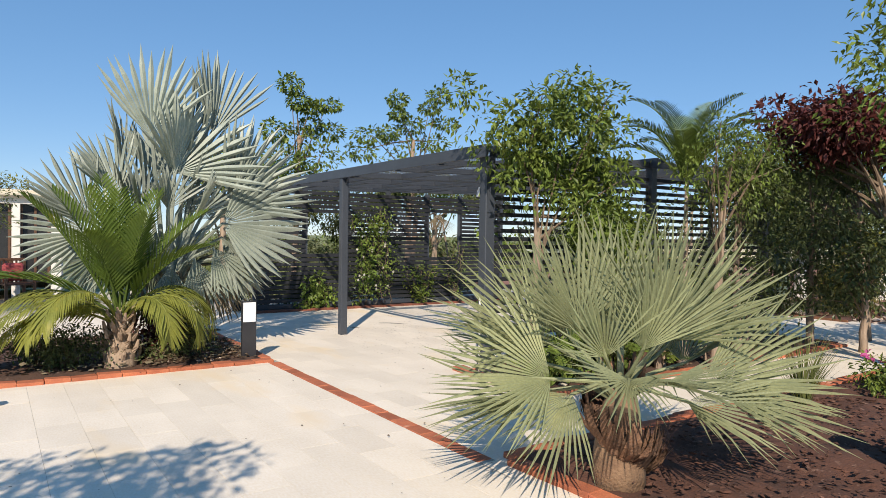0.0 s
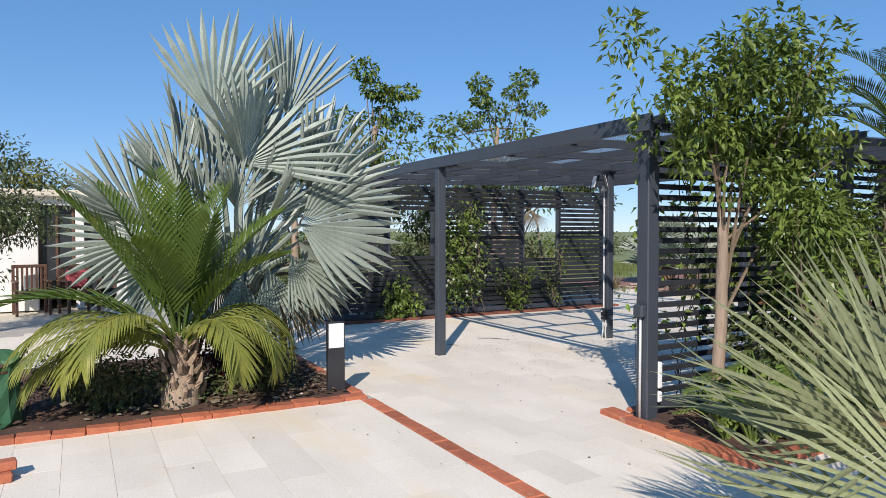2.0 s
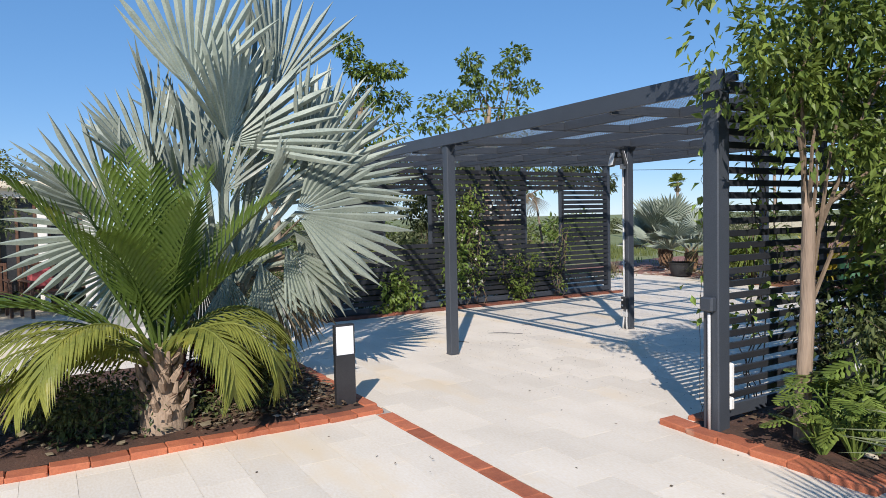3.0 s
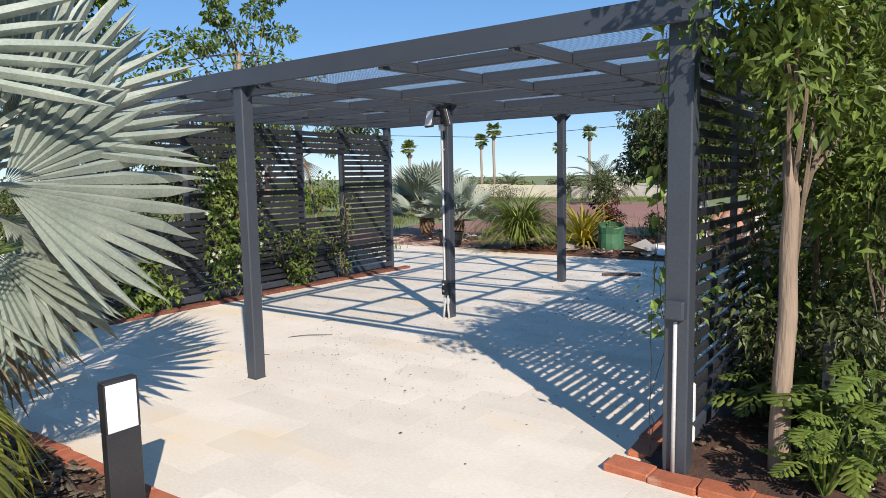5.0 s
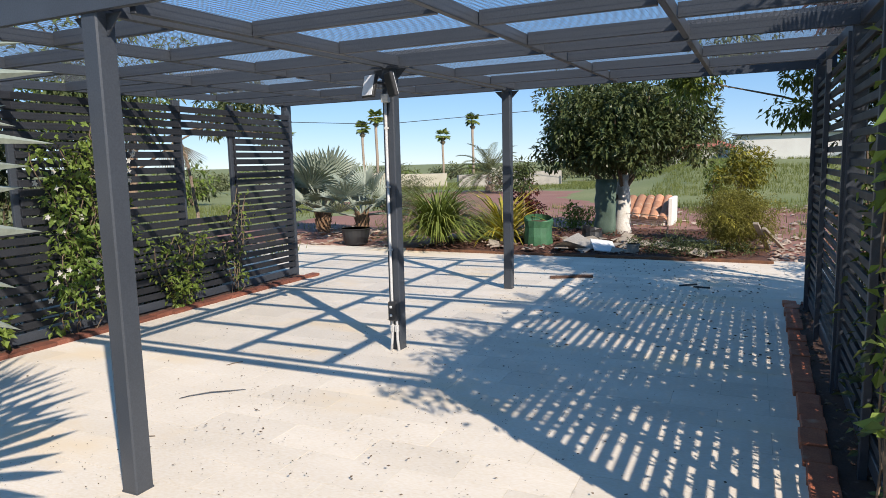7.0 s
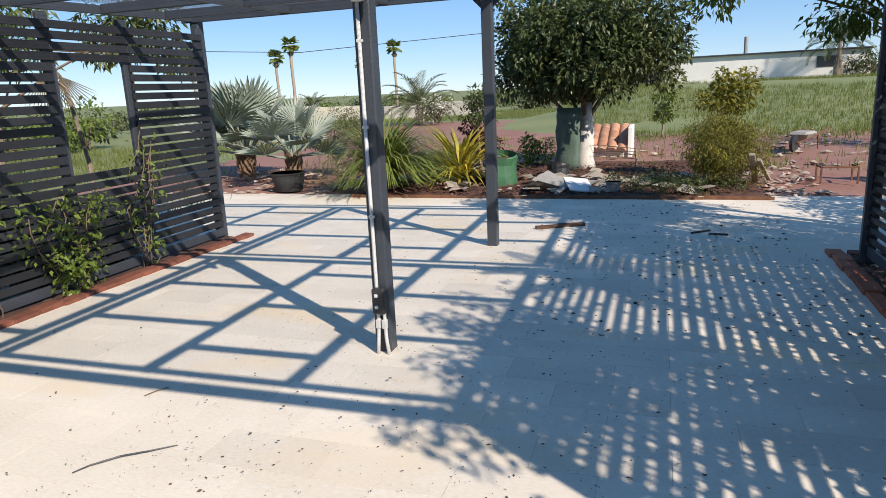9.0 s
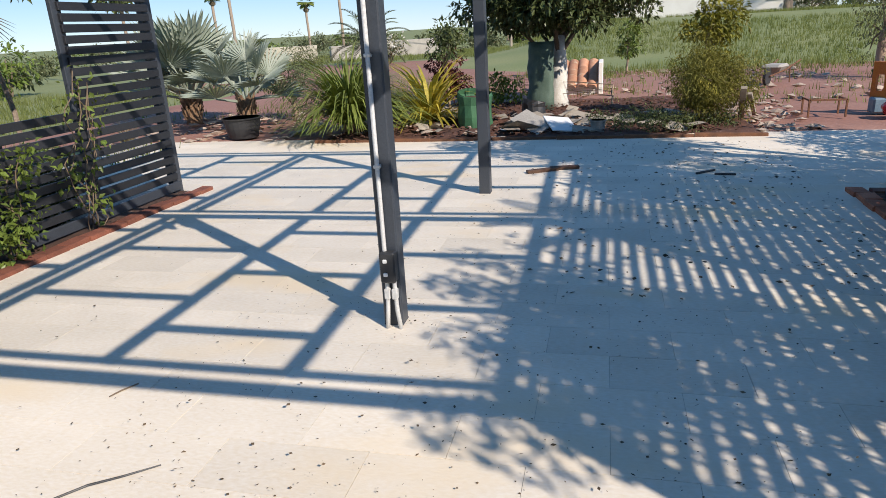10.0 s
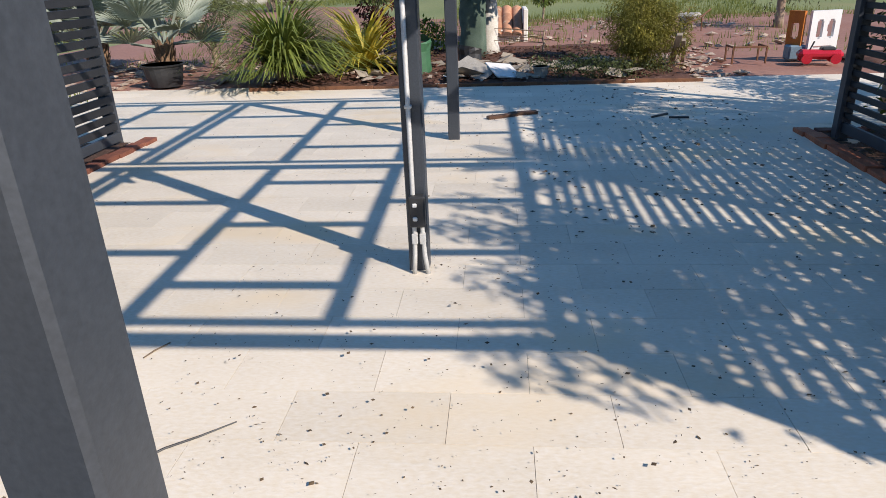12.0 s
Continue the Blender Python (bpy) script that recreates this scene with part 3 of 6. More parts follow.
def chips(name, x0, x1, y0, y1, z, n, size, material, label, seed, flat=0.35):
    rng = random.Random(seed)
    s = Soup()
    for _ in range(n):
        p = Vector((rng.uniform(x0, x1), rng.uniform(y0, y1), z + rng.uniform(-.01, .03)))
        k = size * rng.uniform(0.4, 1.3)
        m = Matrix.Rotation(rng.uniform(0, 6.3), 3, "Z") @ Matrix.Rotation(rng.uniform(-.6, .6), 3, "X")
        l, w, h = k, k * rng.uniform(.3, .8), k * flat * rng.uniform(.4, 1)
        s.add([p + m @ Vector((a * l, b * w, c * h)) for a, b, c in ((-.5, 0, 0), (0, -.5, 0), (.5, 0, 0), (0, .5, 0), (.05, .05, .5), (-.05, 0, -.5))],
              [(0, 1, 4), (1, 2, 4), (2, 3, 4), (3, 0, 4), (1, 0, 5), (2, 1, 5), (3, 2, 5), (0, 3, 5)])
    return tagged(s.put(name, material), label, "litter", kind="stuff")


chips("bark_chips", 3.4, 7.0, 0.5, 3.3, 0.07, 2600, 0.06, M_MULCH, "loose bark chips and twigs on the bed", 21)
chips("bark_chips", 13.8, 18.0, 6.3, 12.2, 0.05, 2200, 0.09, M_MULCH, "loose reddish chips and clods on the far bed", 22)
chips("soil_clods", -1.5, 2.9, 7.95, 10.3, 0.05, 1500, 0.06, M_SOIL, "clods and bark on the palm bed", 23)
chips("stones", 1.9, 2.98, 7.85, 9.6, 0.05, 90, 0.06, M_STONE, "pale rubble and grit at the corner of the palm bed", 35, 0.5)
chips("bark_chips", 1.7, 3.0, 7.8, 9.4, 0.06, 900, 0.07, M_LITTER, "loose bark and twigs at the corner of the palm bed", 37, 0.3)
chips("leaf_litter", 0.6, 2.98, 7.85, 9.8, 0.06, 520, 0.085, M_FROND_DRY, "dry brown leaf scraps on the palm bed", 36, 0.12)
chips("soil_clods", 4.95, 10.5, 4.85, 5.95, 0.03, 700, 0.05, M_LITTER, "dead leaves on the bed under the screen", 24)
chips("stones", 13.9, 17.5, 13.0, 16.6, 0.0, 240, 0.22, M_STONE, "broken pale paving and stones", 25, 0.3)
chips("stones", 13.85, 15.4, 7.9, 12.4, 0.06, 90, 0.13, M_STONE, "pale stones and broken bits along the far bed", 33, 0.45)
chips("sticks", 13.9, 16.5, 6.8, 12.3, 0.08, 70, 0.5, M_OLDWOOD, "dry sticks and prunings on the far bed", 34, 0.05)
chips("stones", 17.5, 27, 3.0, 9.0, 0.0, 150, 0.26, M_STONE, "scattered pale rubble", 26, 0.4)
chips("stones", 14.0, 17.3, 5.2, 6.2, 0.0, 90, 0.2, M_STONE, "scattered pale rubble by the kerb", 27, 0.4)
chips("leaf_litter", 5.0, 13.2, 6.2, 9.6, 0.004, 900, 0.021, M_LITTER, "small dry leaves scattered on the paving", 28, 0.15)
chips("leaf_litter", 8.0, 13.3, 6.2, 8.6, 0.004, 520, 0.042, M_LITTER, "dry leaves gathered on the shaded paving", 32, 0.15)
chips("leaf_litter", 4.9, 12.5, 9.0, 12.2, 0.004, 420, 0.019, M_LITTER, "small dry leaves scattered on the paving", 29, 0.15)
chips("leaf_litter", -1.0, 4.8, 3.0, 7.6, 0.004, 110, 0.026, M_LITTER, "few dry leaves on the terrace", 30, 0.15)
chips("leaf_litter", 4.4, 8.0, 7.2, 10.2, 0.004, 1500, 0.010, M_LITTER, "fine specks of plant litter on the slabs", 31, 0.3)

# ---- pergola ----
SLOPE = 0.026


def roof_z(x):
    return 2.375 + SLOPE * (x - 4.77)


POSTS_X, MID_Y, S_Y, N_Y = (4.77, 7.60, 10.62), 9.25, 5.80, 12.70
pergola = tagged(empty("pergola", 4.77, 9.25), "anthracite painted steel pergola with an open lattice roof", "pergola")


def pergola_part(name, bm, material=M_STEEL, label="", parent=None):
    ob = part(name, bm, material, parent or pergola, label)
    if not parent:
        ob.matrix_basis = pose(-4.77, -9.25, 0)
    return ob


def post(x, y, top, w=0.108):
    bm = bmesh.new()
    add_box(bm, x, y, top / 2, w, w, top, 0.008)
    add_box(bm, x, y, 0.004, w + 0.0, w + 0.0, 0.01, 0)
    return pergola_part("post", bm)


posts = {}
for x in POSTS_X:
    for y in (S_Y, MID_Y, N_Y):
        if (x, y) == (7.60, N_Y):
            continue
        posts[(x, y)] = post({4.77: 4.85, 10.62: 10.34}.get(x, x) if y == S_Y else x, 5.815 if y == S_Y and x < 5 else y, roof_z(x) + 0.02, 0.128 if y == S_Y and x < 5 else 0.108)


def along_y(name, x, y0, y1, w, h, z, label=""):
    return pergola_part(name, box(x, (y0 + y1) / 2, z + h / 2, w, y1 - y0, h, 0.003), label=label)


def along_x(name, y, x0, x1, w, h, dz=0.0):
    rot = Matrix.Rotation(-math.atan(SLOPE), 4, "Y")
    xm = (x0 + x1) / 2
    return pergola_part(name, box(xm, y, roof_z(xm) + dz + h / 2, x1 - x0, w, h, 0.003, rot))


for x in POSTS_X:
    z = roof_z(x)
    along_y("beam", x - 0.055, S_Y - 0.15, N_Y + 0.15, 0.03, 0.135, z)
    along_y("beam", x + 0.085, S_Y - 0.15, N_Y + 0.15, 0.035, 0.065, z + 0.070)
RAFTERS = [5.80, 6.85, 7.89, 9.14, 9.29, 10.30, 11.45, 12.70]
for y in RAFTERS:
    for a, b in ((4.876, 7.525), (7.708, 10.545)):
        along_x("rafter", y, a, b, 0.04, 0.08, 0.012)
STAGGER = ((5.29, 6.19, 7.11, 8.24, 9.20, 10.10), (5.72, 6.64, 8.70, 9.70))
for k, (y0, y1) in enumerate(((5.80, 6.85), (6.85, 7.89), (7.89, 9.14), (9.29, 10.30), (10.30, 11.45), (11.45, 12.70))):
    for x in STAGGER[(k + 1) % 2]:
        along_y("batten", x, y0 + 0.026, y1 - 0.026, 0.035, 0.088, roof_z(x) + 0.010)
# welded wire mesh laid over the lattice
s = Soup()


def wire(a, b, r=0.0011):
    a, b = Vector(a), Vector(b)
    side = (b - a).cross(Vector((0, 0, 1))).normalized() * r
    up = Vector((0, 0, r))
    s.add([a - side, a + up, a + side, a - up, b - side, b + up, b + side, b - up], [(0, 1, 5, 4), (1, 2, 6, 5), (2, 3, 7, 6), (3, 0, 4, 7)])


MESH = 0.034
for k in range(int((10.58 - 4.86) / MESH)):
    x = 4.86 + k * MESH
    wire((x, S_Y, roof_z(x) + 0.104), (x, N_Y, roof_z(x) + 0.104))
for k in range(int((N_Y - S_Y) / MESH)):
    y = S_Y + k * MESH
    wire((4.86, y, roof_z(4.86) + 0.1065), (10.58, y, roof_z(10.58) + 0.1065))
tagged(s.put("wire_mesh", M_MESH, pergola), "fine grey wire mesh over the lattice", kind="stuff").matrix_basis = pose(-4.77, -9.25, 0)
# gusset plates under the beam at the posts
for x in POSTS_X:
    for s in (-1, 1):
        z = roof_z(x)
        y = MID_Y + s * 0.06
        bm = bmesh.new()
        vs = [bm.verts.new(c) for c in ((x - .004, y, z), (x - .004, y, z - .10), (x - .004, y + s * .10, z), (x + .004, y, z), (x + .004, y, z - .10), (x + .004, y + s * .10, z))]
        for f in ((0, 1, 2), (5, 4, 3), (0, 3, 4, 1), (1, 4, 5, 2), (2, 5, 3, 0)):
            bm.faces.new([vs[i] for i in f])
        bmesh.ops.recalc_face_normals(bm, faces=bm.faces)
        pergola_part("gusset", bm)


# ---- slatted screens ----
def screen(label, y, uprights, z0, z1, holes, pitch=0.09, height=0.07, wide=0.05):
    ob = tagged(empty("slatted_screen", uprights[0], y), label, "screen")
    off = pose(-uprights[0], -y, 0)

    def put(name, bm, mt):
        o = part(name, bm, mt, ob)
        o.matrix_basis = off
    for x in uprights:
        put("upright", box(x, y + 0.035, (z1 + 0.02) / 2, wide, 0.04, z1 + 0.02, 0.003), M_STEEL)
    put("bottom_rail", box((uprights[0] + uprights[-1]) / 2, y, z0 - 0.03, uprights[-1] - uprights[0] + 0.05, 0.03, 0.09, 0.003), M_STEEL)
    shared = {}
    n = int((z1 - z0) / pitch)
    for a, b in zip(uprights, uprights[1:]):
        for i in range(n):
            z = z0 + (i + 0.85) * pitch
            if any(h0 <= (a + b) / 2 <= h1 and k0 < z < k1 for h0, h1, k0, k1 in holes):
                continue
            key = round(b - a, 3)
            if key not in shared:
                bm = box(0, 0, 0, b - a + 0.0, 0.026, height, 0.003)
                me = bpy.data.meshes.new("slat")
                bm.to_mesh(me)
                bm.free()
                me.materials.append(M_SLAT)
                shared[key] = me
            o = under(new("slat", shared[key]), ob)
            o.matrix_basis = off @ pose((a + b) / 2, y + R.uniform(-.002, .002), z, R.uniform(-2, 2), R.uniform(-.12, .12), 0)
    return ob


screen("dark slatted screen with two window gaps and climbing plants", 12.62, (4.55, 5.55, 6.48, 7.46, 8.47, 9.38, 10.56), 0.12, 2.44, ((5.55, 6.48, 1.14, 1.97), (8.47, 9.38, 1.05, 2.0)), height=0.069, wide=0.11)
screen("dark slatted screen behind the planted bed", 5.82, (4.92, 6.25, 7.60, 9.0, 10.28), 0.16, 2.40, (), height=0.046)

# ---- fittings on the pergola posts ----
def conduit(name, points, r, parent_label, material=M_CONDUIT):
    vs, fs = tube(points, [r] * len(points), 8)
    return tagged(piece(name, vs, fs, material, smooth=True), parent_label, "conduit")


p2 = (7.60, 9.25)
for dy in (0.012, -0.030):
    x = p2[0] - 0.075
    c = conduit("cable_conduit", [(x, p2[1] + dy, 2.2 if dy > 0 else 0.42), (x, p2[1] + dy, 0.22), (x - 0.012, p2[1] + dy * 1.3, 0.1), (x - 0.018, p2[1] + dy * 1.8, 0.0)], 0.0125, "pale grey cable conduit strapped up a pergola post")
    if dy > 0:
        for z in (0.9, 1.45, 1.95):
            part("strap", box(x + 0.004, p2[1] + dy, z, 0.03, 0.036, 0.018, 0.003), M_CONDUIT, c)
    part("fitting", box(x - 0.003, p2[1] + dy, 0.2, 0.034, 0.032, 0.06, 0.004), M_CONDUIT, c)
sw = tagged(empty("switch_box", p2[0] - 0.09, p2[1] - 0.01, 0.36), "black weatherproof switch box on a pergola post", "switch box")
part("body", box(0, 0, 0, 0.06, 0.085, 0.17, 0.008), M_BLACK, sw)
for z in (-.035, .04):
    part("button", box(-0.033, 0.01, z, 0.012, 0.024, 0.022, 0.004), M_WHITE, sw)

flood = tagged(empty("floodlight", 7.53, 9.25, 2.30), "twin white faced floodlight bracketed on a pergola post", "floodlight")
for s, tilt in ((1, -18), (-1, 140)):
    rot = Matrix.Rotation(radians(tilt), 4, "Z") @ Matrix.Rotation(radians(14), 4, "Y")
    head = part("lamp_head", box(-0.10, s * 0.10, 0, 0.035, 0.15, 0.20, 0.008, rot), M_BLACK, flood)
    q = Vector((-0.10, s * 0.10, 0)) + (rot.to_3x3() @ Vector((-0.021, 0, 0)))
    part("lens", box(q.x, q.y, q.z, 0.006, 0.125, 0.175, 0.002, rot), M_LENS, head)
    vs, fs = tube([(0.02, 0, 0.02), (-0.05, s * 0.06, 0.03), (-0.09, s * 0.1, 0.0)], [0.012] * 3, 6)
    piece("bracket", vs, fs, M_BLACK, flood)
part("junction_box", box(-0.02, 0.0, -0.1, 0.05, 0.07, 0.07, 0.006), M_CONDUIT, flood)

conduit("cable_conduit", [(4.770, 5.815, 0.86), (4.770, 5.815, 0.5), (4.770, 5.815, 0.0)], 0.011, "white cable conduit up a pergola post")
jb = tagged(empty("junction_box", 4.762, 5.815, 0.92), "dark grey junction box on a pergola post", "junction box")
part("body", box(0, 0, 0, 0.05, 0.10, 0.10, 0.008), M_STEEL, jb)
part("cover", box(-0.028, 0, 0, 0.008, 0.085, 0.085, 0.003), M_STEEL, jb)
sk = tagged(empty("socket_box", 4.94, 5.78, 0.33), "white weatherproof socket with a hanging plug on a post", "socket")
part("body", box(0, 0, 0.05, 0.05, 0.06, 0.22, 0.01), M_WHITE, sk)
part("plug", box(0.0, 0.0, -0.13, 0.05, 0.06, 0.09, 0.01), M_WHITE, sk)


def bollard(x, y, h, lit0, lit1, label, w=0.17, d=0.055, rz=0.0):
    """A slim upright plate whose head holds a milky panel on both faces."""
    ob = tagged(empty("bollard_light", x, y, 0.0, rz), label, "bollard light")
    part("shaft", box(0, 0, lit0 / 2, w, d, lit0, 0.004), M_BOLLARD, ob)
    part("diffuser", box(0, 0, (lit0 + lit1) / 2, w - 0.016, d - 0.006, lit1 - lit0, 0.003), M_LENS, ob, "milky white light panel")
    part("cap", box(0, 0, (lit1 + h) / 2, w, d, h - lit1, 0.004), M_BOLLARD, ob)
    for sx in (-1, 1):
        part("side_plate", box(sx * (w / 2 - .004), 0, (lit0 + lit1) / 2, 0.008, d, lit1 - lit0, 0.001), M_BOLLARD, ob)
    part("base_plate", box(0, 0, 0.004, w + 0.04, d + 0.05, 0.008, 0.002), M_BOLLARD, ob)
    return ob


bollard(2.88, 7.88, 0.71, 0.46, 0.695, "black bollard light with a milky panel at the kerb corner")
bollard(4.35, 13.1, 0.98, 0.74, 0.96, "black bollard light with a milky panel behind the screen")
bollard(5.42, 5.16, 0.72, 0.46, 0.70, "black bollard light with a milky panel in the bed")

# ---- palms ----
def silver_palm(x, y, z, n, stalk, radius, seed, label, material=M_SILVER, low=-12, high=84, segs=44, trunk_r=0.2, droop=0.10, split=0.55, first=(), span=(215, 265), cup=0.38, sag=14):
    rng = random.Random(seed)
    ob = tagged(empty("silver_fan_palm", x, y), label, "palm")
    vs, fs = tube([(0, 0, -0.05), (0, 0, z * 0.4), (0.02, 0, z * 0.8), (0.02, 0, z)], [trunk_r * 1.2, trunk_r, trunk_r * 0.95, trunk_r * 0.6], 14)
    piece("trunk", vs, fs, M_PALMBARK, ob, smooth=True)
    s = Soup()
    for i in range(46):
        a = i * 2.4
        h = z * (0.1 + 0.85 * i / 46)
        d = Vector((math.cos(a), math.sin(a), 0))
        side = Vector((-math.sin(a), math.cos(a), 0))
        b = d * trunk_r * 0.9 + Vector((0, 0, h))
        t = b + d * 0.10 + Vector((0, 0, 0.2))
        s.add([b - side * .06, b + side * .06, t + side * .025, t - side * .025, b + d * .05], [(0, 4, 3), (4, 1, 2), (4, 2, 3), (0, 1, 4)])
    s.put("leaf_sheath", M_PALMBARK, ob)
    todo = list(first)
    for i in range(n):
        q = i / max(1, n - 1)
        el = radians(high + (low - high) * q ** 0.9 + rng.uniform(-6, 6))
        todo.append((i * 2.39996 + rng.uniform(-.3, .3), el, stalk * (1.08 - 0.25 * q) * rng.uniform(.9, 1.08), radius * rng.uniform(.88, 1.08), rng.uniform(-.5, .5)))
    for az, el, st, rad, roll in todo:
        fan_palm_leaf("leaf", ob, material, material, (math.cos(az) * 0.06, math.sin(az) * 0.06, z - 0.05 + 0.1 * rng.random()), az, el, st, rad, segs,
                      radians(rng.uniform(*span)), cup, split, droop, el - radians(rng.uniform(0, sag)), rng, 0.02, roll)
    return ob


rng = random.Random(41)
bism = tagged(empty("silver_fan_palm", 2.25, 9.2), "tall silver blue fan palm with stiff pleated leaves", "palm")
piece("trunk", *tube([(0, 0, -.05), (0, 0, .3), (0.02, 0, .7), (0.02, 0, 1.0)], [.26, .22, .2, .1], 14), M_PALMBARK, bism, smooth=True)
FRONT = (-0.2, -0.9, 0.35)
LIT, SIDE, SHADE = (-0.45, -0.85, 0.25), (-0.85, -0.45, 0.1), (0.75, -0.65, 0.05)
for hast, fwd, face, rad, segs, span, cup, dry in (
        ((1.98, 8.90, 2.68), (0.02, -0.05, 1), FRONT, 1.16, 18, 95, 0.3, 0),
        ((2.26, 8.95, 2.28), (0.42, 0.05, 0.90), (0.25, -0.95, 0.1), 1.08, 26, 165, 0.85, 0),
        ((2.84, 9.35, 2.88), (0.20, 0.05, 1), (0.1, -0.98, 0.1), 1.12, 17, 85, 0.7, 0),
        ((2.58, 9.55, 2.75), (0.16, 0.1, 1), SHADE, 1.02, 16, 90, 0.5, 0),
        ((3.00, 9.15, 1.98), (0.44, 0.0, 0.92), (0.2, -0.95, 0.1), 1.20, 19, 95, 0.75, 0),
        ((2.97, 9.00, 1.88), (0.80, -0.05, 0.52), (0.15, -0.95, 0.25), 1.20, 18, 95, 0.6, 0),
        ((2.82, 8.80, 1.64), (0.95, -0.10, 0.0), FRONT, 1.15, 23, 145, 0.25, 0),
        ((2.85, 8.95, 1.46), (0.75, -0.05, -0.62), (0.3, -0.9, -0.1), 0.95, 17, 100, 0.5, 0),
        ((1.31, 9.00, 1.62), (-0.62, 0.0, 0.75), (0.2, -0.95, 0.2), 0.95, 18, 90, 0.7, 0),
        ((1.32, 8.92, 1.50), (-0.90, -0.1, -0.12), LIT, 0.88, 18, 105, 0.5, 0),
        ((1.72, 9.30, 2.30), (-0.12, 0.05, 1), SHADE, 0.90, 13, 60, 0.5, 0),
        ((1.62, 9.05, 1.95), (-0.42, -0.1, 0.9), (0.3, -0.9, 0.1), 0.85, 16, 85, 0.7, 0),
        ((2.40, 10.00, 2.30), (0.1, 0.7, 0.8), (0, -0.6, 0.8), 1.05, 20, 150, 0.5, 0),
        ((1.80, 9.95, 2.00), (-0.4, 0.6, 0.6), (0.3, -0.5, 0.8), 0.95, 20, 140, 0.5, 0),
        ((3.00, 9.95, 1.75), (0.65, 0.7, 0.4), (-0.3, -0.4, 0.8), 1.05, 20, 140, 0.5, 0),
        ((2.36, 9.70, 2.70), (0.12, 0.2, 1), SHADE, 0.95, 17, 100, 0.6, 0),
        ((2.48, 8.85, 1.70), (0.34, -0.25, 0.92), SHADE, 0.78, 16, 100, 0.7, 0),
        ((1.86, 8.90, 1.70), (-0.22, -0.25, 0.95), SHADE, 0.80, 16, 95, 0.7, 0),
        ((2.15, 8.80, 1.80), (0.05, -0.2, 1.0), (0.3, -0.95, 0.0), 0.60, 15, 100, 0.7, 0),
        ((2.46, 9.40, 2.10), (0.24, 0.1, 1.0), SHADE, 1.02, 17, 100, 0.6, 0),
        ((2.02, 9.50, 2.05), (-0.1, 0.15, 1.0), SHADE, 0.92, 17, 100, 0.6, 0),
        ((2.72, 8.85, 1.32), (0.42, -0.25, -0.88), (0.1, -0.95, -0.1), 0.80, 16, 75, 0.6, 1),
        ((2.95, 9.10, 1.20), (0.50, -0.15, -0.86), (0.0, -0.9, 0.1), 0.75, 16, 75, 0.6, 1),
        ((1.75, 8.92, 1.25), (-0.4, -0.25, -0.88), (-0.2, -0.9, -0.1), 0.75, 16, 75, 0.6, 1),
        ((2.20, 8.88, 1.10), (-0.08, -0.25, -0.96), (0.0, -0.95, -0.2), 0.78, 14, 65, 0.6, 1),
        ((2.48, 8.85, 1.18), (0.14, -0.3, -0.93), (0.0, -0.95, -0.2), 0.78, 14, 65, 0.6, 1),
        ((1.45, 9.15, 1.25), (-0.6, 0.0, -0.8), LIT, 0.75, 16, 80, 0.6, 1),
        ((2.62, 9.30, 2.45), (0.22, 0.1, 1.0), SHADE, 1.05, 16, 80, 0.7, 0),
        ((2.35, 9.25, 1.75), (0.45, 0.0, 0.9), SHADE, 1.0, 16, 90, 0.7, 0),
        ((2.70, 9.45, 1.70), (0.55, 0.1, 0.8), SHADE, 1.05, 16, 90, 0.7, 0),
        ((1.85, 9.35, 1.70), (-0.3, 0.1, 0.9), SHADE, 0.95, 16, 90, 0.7, 0),
        ((1.60, 9.40, 1.50), (-0.6, 0.1, 0.6), SHADE, 0.9, 16, 90, 0.7, 0),
        ((2.60, 9.00, 1.05), (0.25, -0.15, -0.95), (0.2, -0.95, 0.0), 0.85, 14, 60, 0.6, 2),
        ((2.85, 9.25, 1.10), (0.35, 0.0, -0.94), (0.1, -0.95, 0.0), 0.85, 14, 60, 0.6, 2),
        ((2.35, 9.00, 1.00), (0.0, -0.2, -0.97), (0.2, -0.95, 0.0), 0.8, 14, 60, 0.6, 2),
        ((2.00, 9.00, 1.05), (-0.25, -0.2, -0.95), (0.2, -0.95, 0.0), 0.85, 14, 60, 0.6, 2),
        ((3.05, 9.40, 1.25), (0.45, 0.1, -0.9), (0.1, -0.95, 0.0), 0.8, 14, 60, 0.6, 2)):
    h = Vector(hast) - Vector((2.25, 9.2, 0))
    a = math.atan2(h.y, h.x)
    fan_leaf_at(bism, (M_SILVER, M_SILVER_FAR, M_FROND_DRY)[dry], (math.cos(a) * .1, math.sin(a) * .1, 0.8 + 0.1 * rng.random()), h, fwd, face, rad, max(12, int(segs * 0.82)), span, cup, 0.56, 0.05, rng, 0.026, 0.86, 1.5)
silver_palm(16.5, 16.25, 0.5, 28, 0.85, 0.80, 43, "grey green fan palm on bare earth", M_SILVER_FAR, low=22, high=88, segs=26, trunk_r=0.14, droop=0.05)
silver_palm(15.2, 14.3, 0.55, 11, 0.6, 0.62, 44, "small grey green fan palm beside a black pot", M_SILVER_FAR, low=5, segs=24, trunk_r=0.09, droop=0.05)

